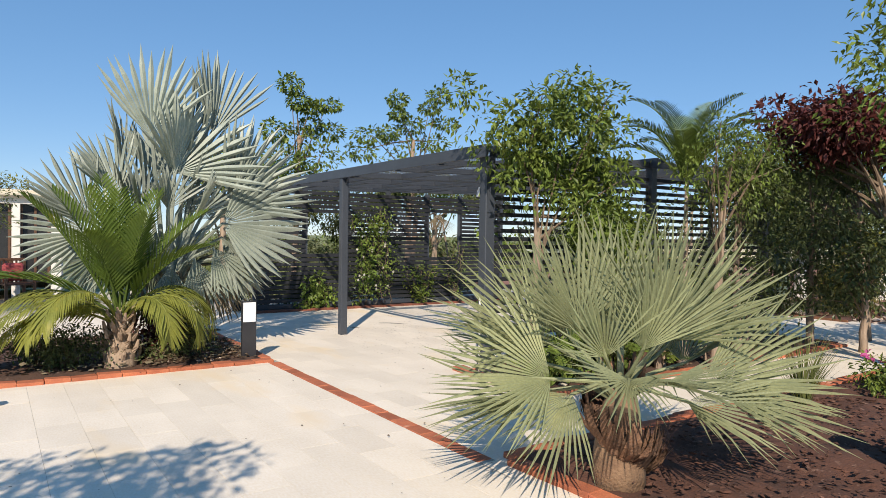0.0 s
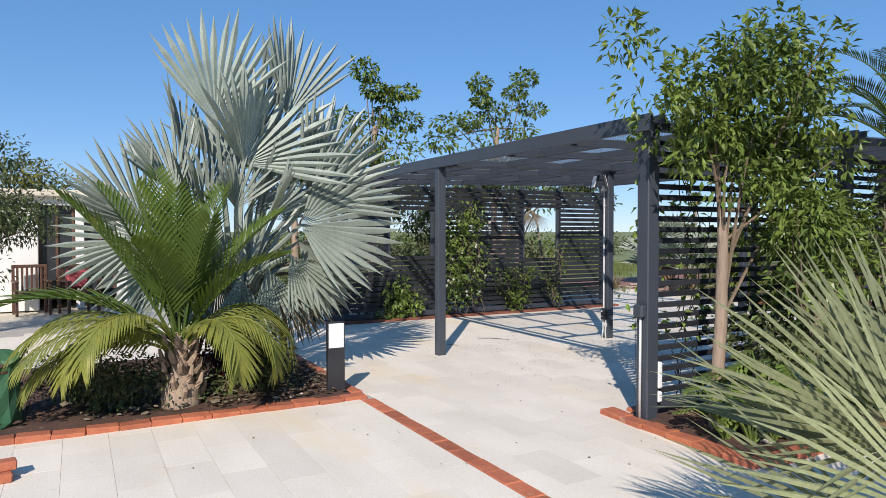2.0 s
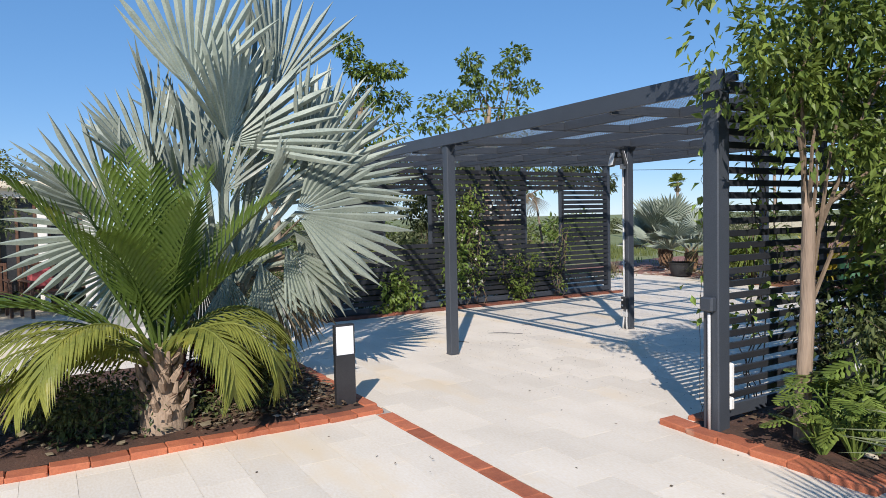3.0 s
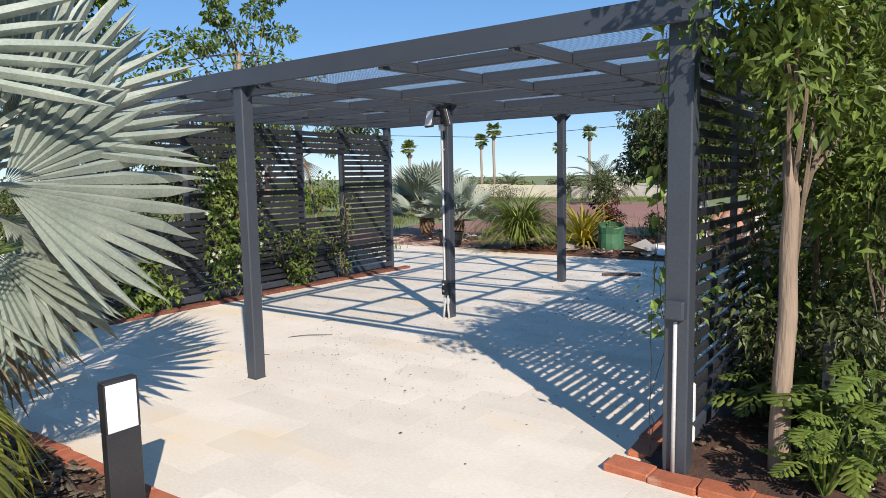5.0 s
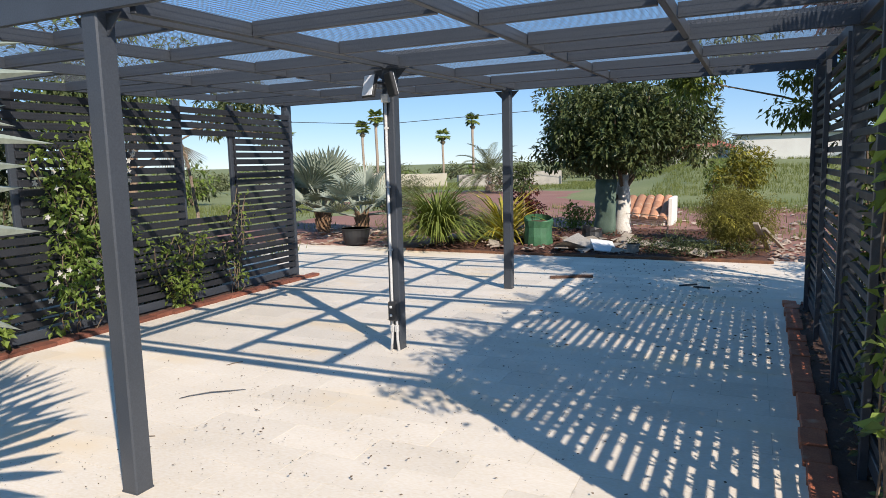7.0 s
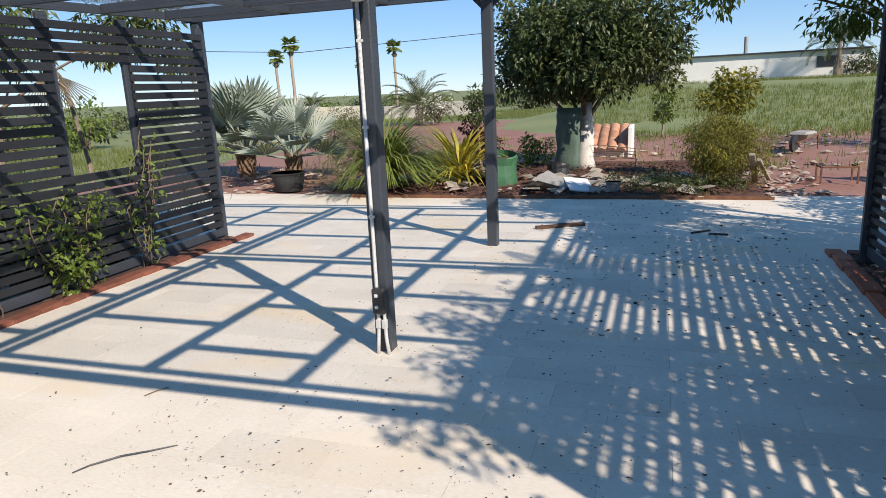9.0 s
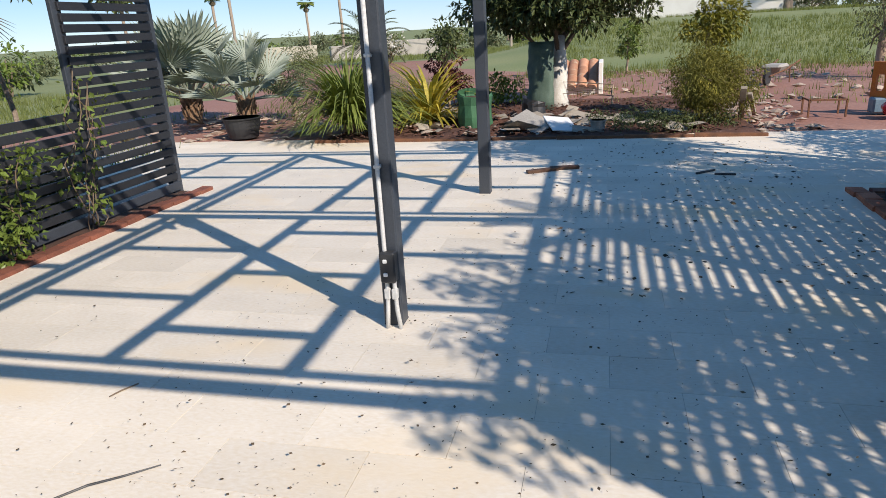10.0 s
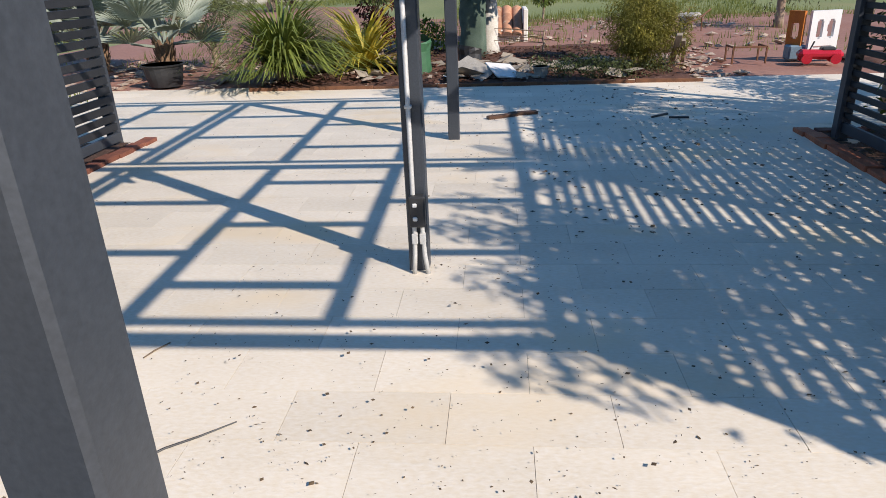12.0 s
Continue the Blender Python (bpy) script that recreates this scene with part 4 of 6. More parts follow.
# yellowish fan palm with a shaggy stump
rng = random.Random(45)
fan = tagged(empty("fan_palm", 3.50, 2.74), "yellowish green fan palm with a shaggy brown stump in bark mulch", "palm")
piece("trunk", *tube([(0, 0, -.03), (0, 0, .2), (0, 0, .42), (0, 0, .62)], [.17, .155, .13, .06], 14), M_PALMBARK, fan, smooth=True)
s = Soup()
for i in range(150):
    a, h = i * 2.4, 0.05 + 0.48 * ((i * 0.618) % 1)
    d, side = Vector((math.cos(a), math.sin(a), 0)), Vector((-math.sin(a), math.cos(a), 0))
    r, w = 0.165 - 0.09 * h + rng.uniform(0, .05), rng.uniform(.018, .04)
    b = d * (r - .03) + Vector((0, 0, h))
    t = d * (r + rng.uniform(.02, .13)) + side * rng.uniform(-.04, .04) + Vector((0, 0, h + rng.uniform(.12, .3)))
    m = b.lerp(t, .5) + d * .025
    s.add([b - side * w, b + side * w, m - side * w * .9, m + side * w * .9, t - side * w * .3, t + side * w * .3], [(0, 1, 3, 2), (2, 3, 5, 4)])
s.put("leaf_sheath", M_PALMSHAG, fan)
ACROSS, TOWARDS = Vector((0.827, -0.562, 0)), Vector((-0.562, -0.827, 0))
plan = [  # across, height and depth of the leaf's heart, its way (across, up, towards), face (across, towards, up), radius, span
    (0.20, 0.92, 0.10, (0.18, 1.0, 0.05), (-0.1, 1.0, 0.15), 0.80, 125), (-0.26, 0.95, 0.08, (-0.34, 0.95, 0.1), (0.25, 0.9, 0.3), 0.76, 120),
    (-0.46, 0.70, 0.22, (-0.95, 0.12, 0.2), (0.1, 0.8, 0.6), 0.74, 150), (0.44, 0.68, 0.18, (1.0, 0.10, 0.15), (0.0, 0.75, 0.65), 0.86, 130),
    (0.30, 0.90, -0.05, (0.75, 0.65, 0.0), (-0.3, 0.8, 0.5), 0.82, 115), (-0.42, 0.86, -0.05, (-0.85, 0.45, 0.0), (0.2, 0.8, 0.5), 0.80, 120),
    (-0.06, 0.74, 0.40, (-0.25, -0.25, 0.9), (0.0, 0.35, 0.95), 0.55, 140), (0.16, 0.72, 0.36, (0.45, 0.0, 0.85), (0.0, 0.3, 0.95), 0.60, 130),
    (-0.34, 0.62, 0.25, (-0.6, -0.62, 0.4), (-0.1, 0.85, 0.45), 0.58, 110), (0.55, 0.62, 0.0, (0.9, -0.15, 0.1), (0.0, 0.7, 0.7), 0.80, 120),
    (0.02, 0.96, -0.15, (-0.05, 1.0, -0.15), (0.1, 1.0, 0.2), 0.80, 120), (0.38, 0.84, -0.25, (0.5, 0.8, -0.3), (-0.2, 0.9, 0.4), 0.80, 115),
    (-0.25, 0.86, -0.28, (-0.4, 0.85, -0.35), (0.2, 0.9, 0.4), 0.80, 115), (0.12, 0.82, -0.42, (0.1, 0.6, -0.8), (0, -0.5, 0.85), 0.80, 140),
    (-0.45, 0.70, -0.30, (-0.8, 0.2, -0.55), (0, -0.2, 0.95), 0.78, 140), (0.50, 0.70, -0.32, (0.8, 0.25, -0.55), (0, -0.2, 0.95), 0.80, 140),
    (0.06, 0.88, 0.25, (0.12, 0.9, 0.45), (0.0, 0.9, -0.4), 0.62, 100), (-0.16, 0.84, 0.28, (-0.3, 0.8, 0.5), (0.1, 0.9, -0.3), 0.62, 100),
    (-0.55, 0.58, 0.05, (-1.0, -0.12, 0.0), (0.0, 0.6, 0.8), 0.72, 130), (0.30, 0.60, 0.30, (0.75, -0.3, 0.6), (0.0, 0.5, 0.85), 0.62, 120)]
for u, z, v, way, face, rad, span in plan:
    turn = lambda k, up: ACROSS * k[0] + TOWARDS * k[1] + Vector((0, 0, up))
    heart = ACROSS * u + TOWARDS * v + Vector((0, 0, z))
    fan_leaf_at(fan, M_FAN, heart * 0.12 + Vector((0, 0, 0.48)), heart, turn((way[0], way[2]), way[1]), turn(face[:2], face[2]), rad * rng.uniform(.94, 1.06), int(span / 4.8), span * 0.92, rng.uniform(.4, .65), 0.42, 0.02, rng, 0.013, 0.72, 2.4)


def feather_palm(x, y, z, plan, seed, label, leaflet=0.42, pairs=46, width=0.036, trunk_r=0.12, material=M_FROND, name="feather_palm", low=()):
    """plan: (azimuth, elevation, length, bend) of each leaf in degrees."""
    rng = random.Random(seed)
    ob = tagged(empty(name, x, y), label, "palm")
    hs = [0, .04, .1, .16, .22, .28, .34, .5, .75, 1]
    vs, fs = tube([(0, 0, max(-0.03, h * z)) for h in hs], [trunk_r * k for k in (1.3, 1.28, 1.3, 1.18, 1.2, 1.05, .9, .6, .5, .4)], 14)
    piece("trunk", vs, fs, M_PALMTRUNK if trunk_r < 0.1 else M_BARK, ob, smooth=True)
    for i in range(30 if trunk_r > 0.1 else 0):
        a, h = i * 2.4, z * (0.12 + 0.025 * i)
        r = trunk_r * (1.2 - 0.02 * i)
        d = Vector((math.cos(a), math.sin(a), 0))
        vs, fs = tube([d * (r - .02) + Vector((0, 0, h)), d * (r + .03) + Vector((0, 0, h + .07)), d * (r + .05) + Vector((0, 0, h + .12 + .05 * rng.random()))], [.032, .026, .012], 6)
        piece("leaf_base", vs, fs, M_BARK, ob)
    for az, el, length, bend in plan:
        az = radians(az) + rng.uniform(-.08, .08)
        b = (math.cos(az) * .05, math.sin(az) * .05, z - 0.1 * rng.random())
        frond("frond", ob, material, b, az, radians(el), length, leaflet, pairs, radians(bend), rng, width, along=0.95 if low else 0.55)
    for az, el, length, bend in low:
        az = radians(az) + rng.uniform(-.08, .08)
        frond("frond", ob, M_FROND_LOW, (math.cos(az) * .05, math.sin(az) * .05, z - 0.1 - 0.1 * rng.random()), az, radians(el), length, leaflet * 0.70, pairs + 18, radians(bend), rng, width * 0.72, vee=0.1, hang=0.9, along=0.8)
    return ob


feather_palm(1.52, 8.16, 0.68, ((188, 64, 1.55, 22), (-150, 80, 1.4, 14), (-75, 72, 1.2, 22), (6, 60, 1.45, 26), (35, 76, 1.45, 18), (110, 80, 1.55, 15), (176, 40, 1.7, 80), (-120, 62, 1.15, 40), (-35, 58, 1.2, 45), (70, 66, 1.4, 25), (150, 70, 1.5, 22), (-100, 84, 1.3, 12)),
             51, "green feather palm with yellowing drooping fronds in the kerbed bed", leaflet=0.52, pairs=24, width=0.036, trunk_r=0.14,
             low=((182, 38, 1.4, 95), (-165, 30, 1.35, 100), (-150, 44, 1.25, 125), (8, 54, 1.3, 160), (-12, 52, 1.35, 165), (-38, 50, 1.3, 168), (-62, 48, 1.2, 165), (22, 44, 1.25, 155), (-25, 36, 1.15, 150), (170, 46, 1.45, 118), (-142, 52, 1.3, 145), (198, 34, 1.4, 92), (150, 30, 1.3, 110), (65, 30, 1.3, 110)))
feather_palm(7.22, 4.98, 2.3, [(i * 137.5, 88 - 2.4 * i, 1.2 - 0.015 * i, 75) for i in range(17)], 52, "slim feather palm rising above the hedge", leaflet=0.27, pairs=46, width=0.015, trunk_r=0.05, material=M_LEAF)


def tall_palm(x, y, h, seed, label="tall slim palm with a ragged head, far across the field"):
    rng = random.Random(seed)
    ob = tagged(empty("tall_palm", x, y, -0.05), label, "palm", group="far palms")
    r = 0.012 * h + 0.07
    vs, fs = tube([(0, 0, 0), (0.05, 0, h * .4), (0.03, 0.04, h * .75), (0.0, 0, h)], [r, r * .85, r * .85, r], 8)
    piece("trunk", vs, fs, M_PALMTRUNK, ob, smooth=True)
    s = Soup()
    for i in range(26):
        az, el = rng.uniform(0, 6.28), radians(rng.uniform(-50, 75))
        rot = Matrix.Rotation(az - math.pi / 2, 3, "Z") @ Matrix.Rotation(el, 3, "X")
        bv, bf = fan_blade(0.5, 12, radians(200), 0.1, 0.6, 0.15, rng)
        s.add([rot @ (v + Vector((0, 0.3, 0))) + Vector((0, 0, h)) for v in bv], bf)
    s.put("head", M_GRASSY, ob)
    s = Soup()
    for i in range(14):
        az = rng.uniform(0, 6.28)
        rot = Matrix.Rotation(az - math.pi / 2, 3, "Z") @ Matrix.Rotation(radians(-78), 3, "X")
        bv, bf = fan_blade(0.4, 8, radians(120), 0.1, 0.6, 0.1, rng)
        s.add([rot @ (v + Vector((0, 0.3, 0))) + Vector((0, 0, h - 0.1)) for v in bv], bf)
    s.put("dead_skirt", M_FROND_DRY, ob)
    return ob


def polar(cx, cy, az, d):
    return cx + d * math.cos(radians(az)), cy + d * math.sin(radians(az))


for az, d, h, seed in ((32.0, 60, 4.9, 1), (30.9, 55, 5.5, 2), (25.3, 62, 4.2, 3), (22.8, 60, 5.4, 4), (38.2, 52, 4.0, 5)):
    tall_palm(*polar(2, 5.5, az, d), h, 60 + seed)


def date_palm(x, y, h, size, seed, label):
    ob = feather_palm(x, y, h, [(i * 137.5, 85 - 95 * (i / 24) ** 0.9, size, 70) for i in range(25)], seed, label, leaflet=size * .24, pairs=22, width=0.05, trunk_r=0.22, material=M_LEAF_OLIVE, name="date_palm")
    ob.matrix_basis = pose(x, y, rise(x, y))
    return ob


date_palm(*polar(4.1, 7.8, 19.6, 36), 1.0, 2.3, 71, "bushy date palm beyond the field wall")
date_palm(*polar(4.1, 7.8, 33.6, 46), 0.8, 2.0, 72, "bushy date palm beyond the field")
date_palm(*polar(4.1, 7.8, 28.5, 55), 0.6, 1.8, 73, "low date palm beyond the field")
date_palm(*polar(4.1, 7.8, 8.0, 70), 1.4, 2.6, 74, "date palm beside far sheds")
date_palm(*polar(4.1, 7.8, -12.5, 50), 2.2, 2.4, 75, "date palm beside far sheds")
date_palm(*polar(4.1, 7.8, 1.5, 75), 1.6, 2.4, 76, "date palm beside far sheds")

# ---- trees and shrubs ----
tree(5.12, 5.34, 1.75, (0.06, 0.02), 0.05, clumps_in(36, 81, 0.25, 0.0, 2.5, 0.95, 0.50, 0.68, 0.20) + clumps_in(8, 187, -0.12, -0.02, 2.3, 0.65, 0.36, 0.55, 0.19) + [(-0.78, 0.05, 2.72, .26, .26, .34), (-0.98, 0.05, 2.95, .16, .18, .2), (0.4, -.1, 3.1, .3, .3, .25), (.3, -.5, 1.7, .3, .3, .3), (1.3, 0.1, 2.2, .5, .25, .4), (1.5, 0.05, 2.7, .4, .25, .3)] + clumps_in(16, 188, 0.85, -0.1, 1.85, 0.8, 0.38, 0.65, 0.20) + clumps_in(14, 181, 0.62, -0.05, 3.05, 0.6, 0.40, 0.55, 0.20),
     92, 0.086, M_LEAF, 82, label="leafy young tree with a pale trunk beside the pergola post", width=0.42)
tree(7.2, 4.55, 1.9, (0.1, 0.0), 0.05, clumps_in(40, 83, 0.1, -0.1, 2.45, 0.95, 0.40, 0.55, 0.32), 48, 0.065, M_LEAF, 84, name="shrub", label="dense green shrub growing against the slatted screen", category="shrub")
tree(6.75, 4.98, 0.9, (0.0, 0.0), 0.04, clumps_in(30, 183, 0.0, 0.0, 1.45, 0.75, 0.28, 0.75, 0.30), 26, 0.07, M_LEAF_DARK, 184, name="shrub", label="dark green bush behind the lobed plants", category="shrub")
tree(8.7, 5.2, 1.5, (0.0, 0.05), 0.05, clumps_in(22, 85, 0.0, -0.1, 1.35, 1.15, 0.30, 0.95, 0.36) + clumps_in(75, 285, 0.5, 0.1, 2.35, 0.85, 0.25, 0.55, 0.27), 70, 0.085, M_LEAF_DARK, 86, name="shrub", label="dense dark green shrub behind the slatted screen", category="shrub")
tree(10.2, 5.0, 1.5, (0.0, 0.0), 0.05, clumps_in(26, 87, -0.1, 0.1, 1.4, 0.95, 0.35, 0.95, 0.36) + clumps_in(16, 387, 0.3, 0.0, 2.45, 1.0, 0.3, 0.35, 0.28), 75, 0.085, M_LEAF_DARK, 88, name="shrub", label="dark shrub at the far end of the bed", category="shrub")
tree(10.9, 3.7, 2.3, (-0.3, 0.6), 0.09, clumps_in(60, 89, -0.4, 1.1, 3.15, 1.1, 1.1, 0.45, 0.36), 150, 0.11, M_LEAF_RED, 90, label="broad tree with dark maroon foliage", width=0.5)
tree(8.6, 2.0, 2.7, (-0.4, 0.2), 0.09, clumps_in(56, 91, -0.7, 0.35, 3.2, 1.4, 0.9, 1.0, 0.38), 110, 0.09, M_LEAF, 92, label="dense green tree overhanging the path")
tree(10.25, 4.3, 0.9, (0.0, 0.0), 0.05, clumps_in(34, 185, 0.1, 0.15, 1.25, 0.85, 0.45, 0.85, 0.33), 120, 0.09, M_LEAF_DARK, 186, name="shrub", label="dense dark shrub at the end of the kerbed bed", category="shrub")
tree(11.5, 4.8, 2.3, (0.1, 0.2), 0.06, clumps_in(22, 206, -0.1, 0.4, 2.75, 0.7, 0.6, 0.45, 0.3) + clumps_in(6, 207, -0.45, 1.15, 2.3, 0.15, 0.2, 0.45, 0.22) + clumps_in(5, 208, -0.35, 1.75, 2.95, 0.2, 0.4, 0.12, 0.25) + clumps_in(7, 209, -0.5, 2.28, 2.5, 0.15, 0.2, 0.3, 0.2), 95, 0.09, M_LEAF, 210, label="slender green tree with drooping branches beyond the screen", hang=0.8)
for k, (x, y, h) in enumerate(((5.55, 5.0, 0.55), (6.1, 4.95, 0.65), (6.9, 5.0, 0.6), (7.6, 4.95, 0.6))):
    tree(x, y, 0.5, (0.0, 0.0), 0.02, clumps_in(16, 270 + k, 0.0, 0.0, h, 0.45, 0.16, h * 0.8, 0.2), 70, 0.075, M_LEAF_DARK, 280 + k, name="shrub", label="dense dark green shrub in the bed behind the screen", category="shrub")
tree(5.75, 4.93, 0.9, (0.0, 0.0), 0.025, clumps_in(26, 290, 0.1, 0.0, 1.45, 0.75, 0.16, 0.5, 0.2), 70, 0.08, M_LEAF, 291, name="shrub", label="leafy green shrub behind the young tree", category="shrub")
for k, x in enumerate((6.35, 7.3, 8.3, 9.3, 10.1)):
    tree(x, 5.42, 0.5, (0.0, 0.0), 0.02, clumps_in(14, 220 + k, 0.0, 0.0, 0.72, 0.6, 0.2, 0.62, 0.30), 36 if k == 0 else 22, 0.085, M_LEAF, 230 + k, name="shrub", label="loose green shrub growing along the slatted screen", category="shrub")
tree(6.3, 5.3, 1.2, (0.0, 0.05), 0.025, clumps_in(13, 261, 0.0, 0.0, 1.35, 0.75, 0.2, 0.5, 0.28), 13, 0.17, M_LEAF, 262, name="shrub", label="large leaved green shrub against the slatted screen", category="shrub", width=0.5)
for k, x in enumerate((4.9, 5.8, 6.7, 7.6, 8.5, 9.3)):
    tall = (1.6, 0.7, 1.7, 1.6, 0.6, 0.5)[k]
    tree(x, 13.3, 0.4, (0.0, 0.0), 0.02, clumps_in(28, 240 + k, 0.0, 0.0, tall * 0.62, 0.6, 0.25, tall * 0.6, 0.28), 85, 0.085, M_LEAF_DARK, 250 + k, name="shrub", label="dark green shrub behind the slatted screen", category="shrub")
tree(11.6, 3.3, 1.2, (0.0, 0.1), 0.06, clumps_in(30, 93, 0.3, 0.2, 1.35, 1.5, 0.7, 0.75, 0.4), 120, 0.12, M_LEAF_DARK, 94, name="shrub", label="dark shrub beside the garden path", category="shrub")
tree(7.1, 17.2, 4.2, (0.15, 0.0), 0.08, [(-0.12, 0, 5.55, .34, .3, .26), (0.1, 0, 5.1, .32, .3, .2), (0.45, 0, 4.98, .42, .35, .13), (0.95, 0, 5.12, .42, .35, .13), (1.1, 0.1, 4.4, .42, .4, .24), (0.55, 0.2, 4.55, .35, .35, .2), (0.1, 0, 4.05, .62, .5, .42), (0.6, -.2, 3.65, .72, .5, .36), (-0.45, 0.1, 4.3, .4, .4, .3), (-0.3, 0, 3.5, .6, .5, .3), (0.1, -0.3, 3.0, .8, .5, .4)],
     190, 0.15, M_LEAF, 96, label="airy tree of flat leafy tiers behind the slatted screen", width=0.5)
tree(10.3, 16.6, 4.3, (0.2, 0.0), 0.08, [(-0.35, 0, 5.4, .32, .3, .2), (-0.3, 0, 5.0, .25, .25, .14), (1.1, 0, 5.72, .4, .35, .18), (0.75, 0, 5.3, .34, .3, .16), (1.35, 0, 4.9, .5, .4, .16), (0.2, 0.1, 4.75, .45, .4, .24), (-1.15, 0, 4.32, .62, .45, .2), (-0.6, 0.1, 4.45, .4, .4, .18), (0.2, 0, 4.0, .85, .6, .36), (-1.5, 0, 3.85, .45, .45, .25), (1.0, 0.1, 4.3, .5, .45, .26), (0.6, -0.3, 3.4, .9, .6, .4), (-0.6, -0.2, 3.3, .8, .6, .4)],
     190, 0.14, M_LEAF, 99, label="airy tree of flat tiers with hanging branches behind the screen", width=0.5)
tree(9.0, 14.3, 2.3, (0.1, -0.2), 0.07, clumps_in(14, 98, 2.1, -0.5, 2.5, 0.8, 0.4, 0.45, 0.3) + clumps_in(14, 198, -0.3, -0.4, 2.55, 1.2, 0.4, 0.42, 0.3) + clumps_in(26, 199, -2.2, -0.6, 2.25, 1.9, 0.35, 0.5, 0.3),
     110, 0.13, M_LEAF_DARK, 97, label="dark tree with drooping branches close behind the screen", hang=0.7, width=0.35)
tree(5.6, 18.5, 2.2, (0.0, 0.0), 0.10, clumps_in(30, 100, 0.6, 0.0, 3.1, 2.2, 1.3, 0.9, 0.5), 110, 0.15, M_LEAF, 101, label="green tree behind the slatted screen")
tree(13.2, 19.5, 2.0, (0.0, 0.0), 0.10, clumps_in(24, 102, -0.6, 0.0, 3.0, 2.2, 1.3, 1.0, 0.45) + [(0.5, -1.5, 4.35, .5, .4, .16)], 110, 0.15, M_LEAF, 103, label="green tree behind the slatted screen")
citrus = tree(17.6, 9.0, 1.3, (0.1, 0.0), 0.17, clumps_in(170, 104, 0.0, 0.0, 2.4, 1.6, 1.75, 0.95, 0.40) + clumps_in(45, 204, 0.0, 0.1, 1.95, 1.1, 1.4, 0.5, 0.36) + [(math.cos(k * 2.4) * 1.5, math.sin(k * 2.4) * 1.68, 2.45 + 0.75 * math.sin(k * 1.7), .34, .36, .3) for k in range(26)], 150, 0.125, M_LEAF_DARK, 105, label="dense round citrus tree with a limewashed trunk", bark=M_LIMEWASH, width=0.5)
tree(14.85, 6.58, 0.5, (0.0, 0.0), 0.04, clumps_in(80, 106, 0.0, 0.05, 0.62, 0.52, 0.56, 0.56, 0.24), 260, 0.06, M_LEAF_FUZZ, 107, name="shrub", label="fuzzy olive green shrub in the far bed", category="shrub", width=0.22)
tree(15.6, 6.62, 1.3, (0.0, 0.0), 0.03, clumps_in(26, 108, 0.0, -0.1, 1.40, 0.4, 0.42, 0.55, 0.18), 70, 0.09, M_LEAF_YELLOW, 109, label="thin yellow green sapling behind the olive shrub")
crown("ground_cover", M_LEAF_DARK, clumps_in(60, 110, 14.5, 7.5, 0.14, 0.65, 1.1, 0.14, 0.17), 70, 0.045, random.Random(111), label="low dark green ground cover along the kerb")
tagged(bpy.data.objects["ground_cover"], category="ground cover", kind="stuff")
tree(16.7, 14.1, 0.5, (0.0, 0.0), 0.05, clumps_in(34, 112, 0.0, 0.0, 0.85, 0.75, 0.8, 0.62, 0.28), 150, 0.07, M_LEAF_OLIVE, 113, name="shrub", label="grey olive shrub on bare earth", category="shrub", width=0.25)
tree(16.9, 11.0, 0.7, (0.0, 0.0), 0.025, clumps_in(12, 114, 0.0, 0.0, 0.75, 0.35, 0.35, 0.35, 0.2), 90, 0.11, M_LEAF_RED, 115, name="shrub", label="small dark red leaved shrub", category="shrub")
tree(16.4, 10.9, 1.2, (0.0, 0.0), 0.02, clumps_in(9, 116, 0.0, 0.0, 1.35, 0.3, 0.3, 0.35, 0.17), 60, 0.10, M_LEAF_DARK, 117, name="sapling", label="thin dark sapling in the far bed", category="sapling")
tree(17.2, 8.0, 0.4, (0.0, 0.0), 0.02, clumps_in(8, 118, 0.9, 2.0, 0.35, 0.5, 0.5, 0.25, 0.2), 80, 0.10, M_LEAF_LIGHT, 119, name="shrub", label="bright green low shrub beside the trunk", category="shrub")
tree(25.5, 7.5, 0.7, (0.0, 0.0), 0.03, clumps_in(10, 120, 0.0, 0.0, 0.9, 0.4, 0.4, 0.5, 0.25), 60, 0.14, M_LEAF, 121, name="sapling", label="small sapling at the edge of the field", category="sapling")
tree(21.5, 2.2, 1.0, (0.0, 0.0), 0.10, clumps_in(30, 122, 0.0, -0.3, 1.5, 1.4, 1.2, 1.1, 0.45), 110, 0.10, M_LEAF_OLIVE, 123, label="grey olive tree on bare earth", width=0.3)
tree(-0.75, 14.0, 1.7, (0.1, 0.0), 0.08, clumps_in(54, 124, 0.1, 0.0, 1.85, 1.15, 1.0, 0.95, 0.40), 170, 0.09, M_LEAF_DARK, 125, label="rounded garden tree before the white house")
tree(-1.2, 22.0, 1.7, (0.0, 0.0), 0.10, clumps_in(26, 126, 0.3, 0.0, 2.9, 2.2, 1.4, 0.8, 0.5), 90, 0.14, M_LEAF_YELLOW, 127, label="yellow green tree behind the white house")
tree(-2.3, 0.4, 2.1, (0.3, 0.2), 0.10, clumps_in(28, 128, 0.5, 0.5, 2.7, 0.9, 0.8, 0.6, 0.36), 110, 0.12, M_LEAF, 129, label="terrace tree casting dappled shade on the slabs")

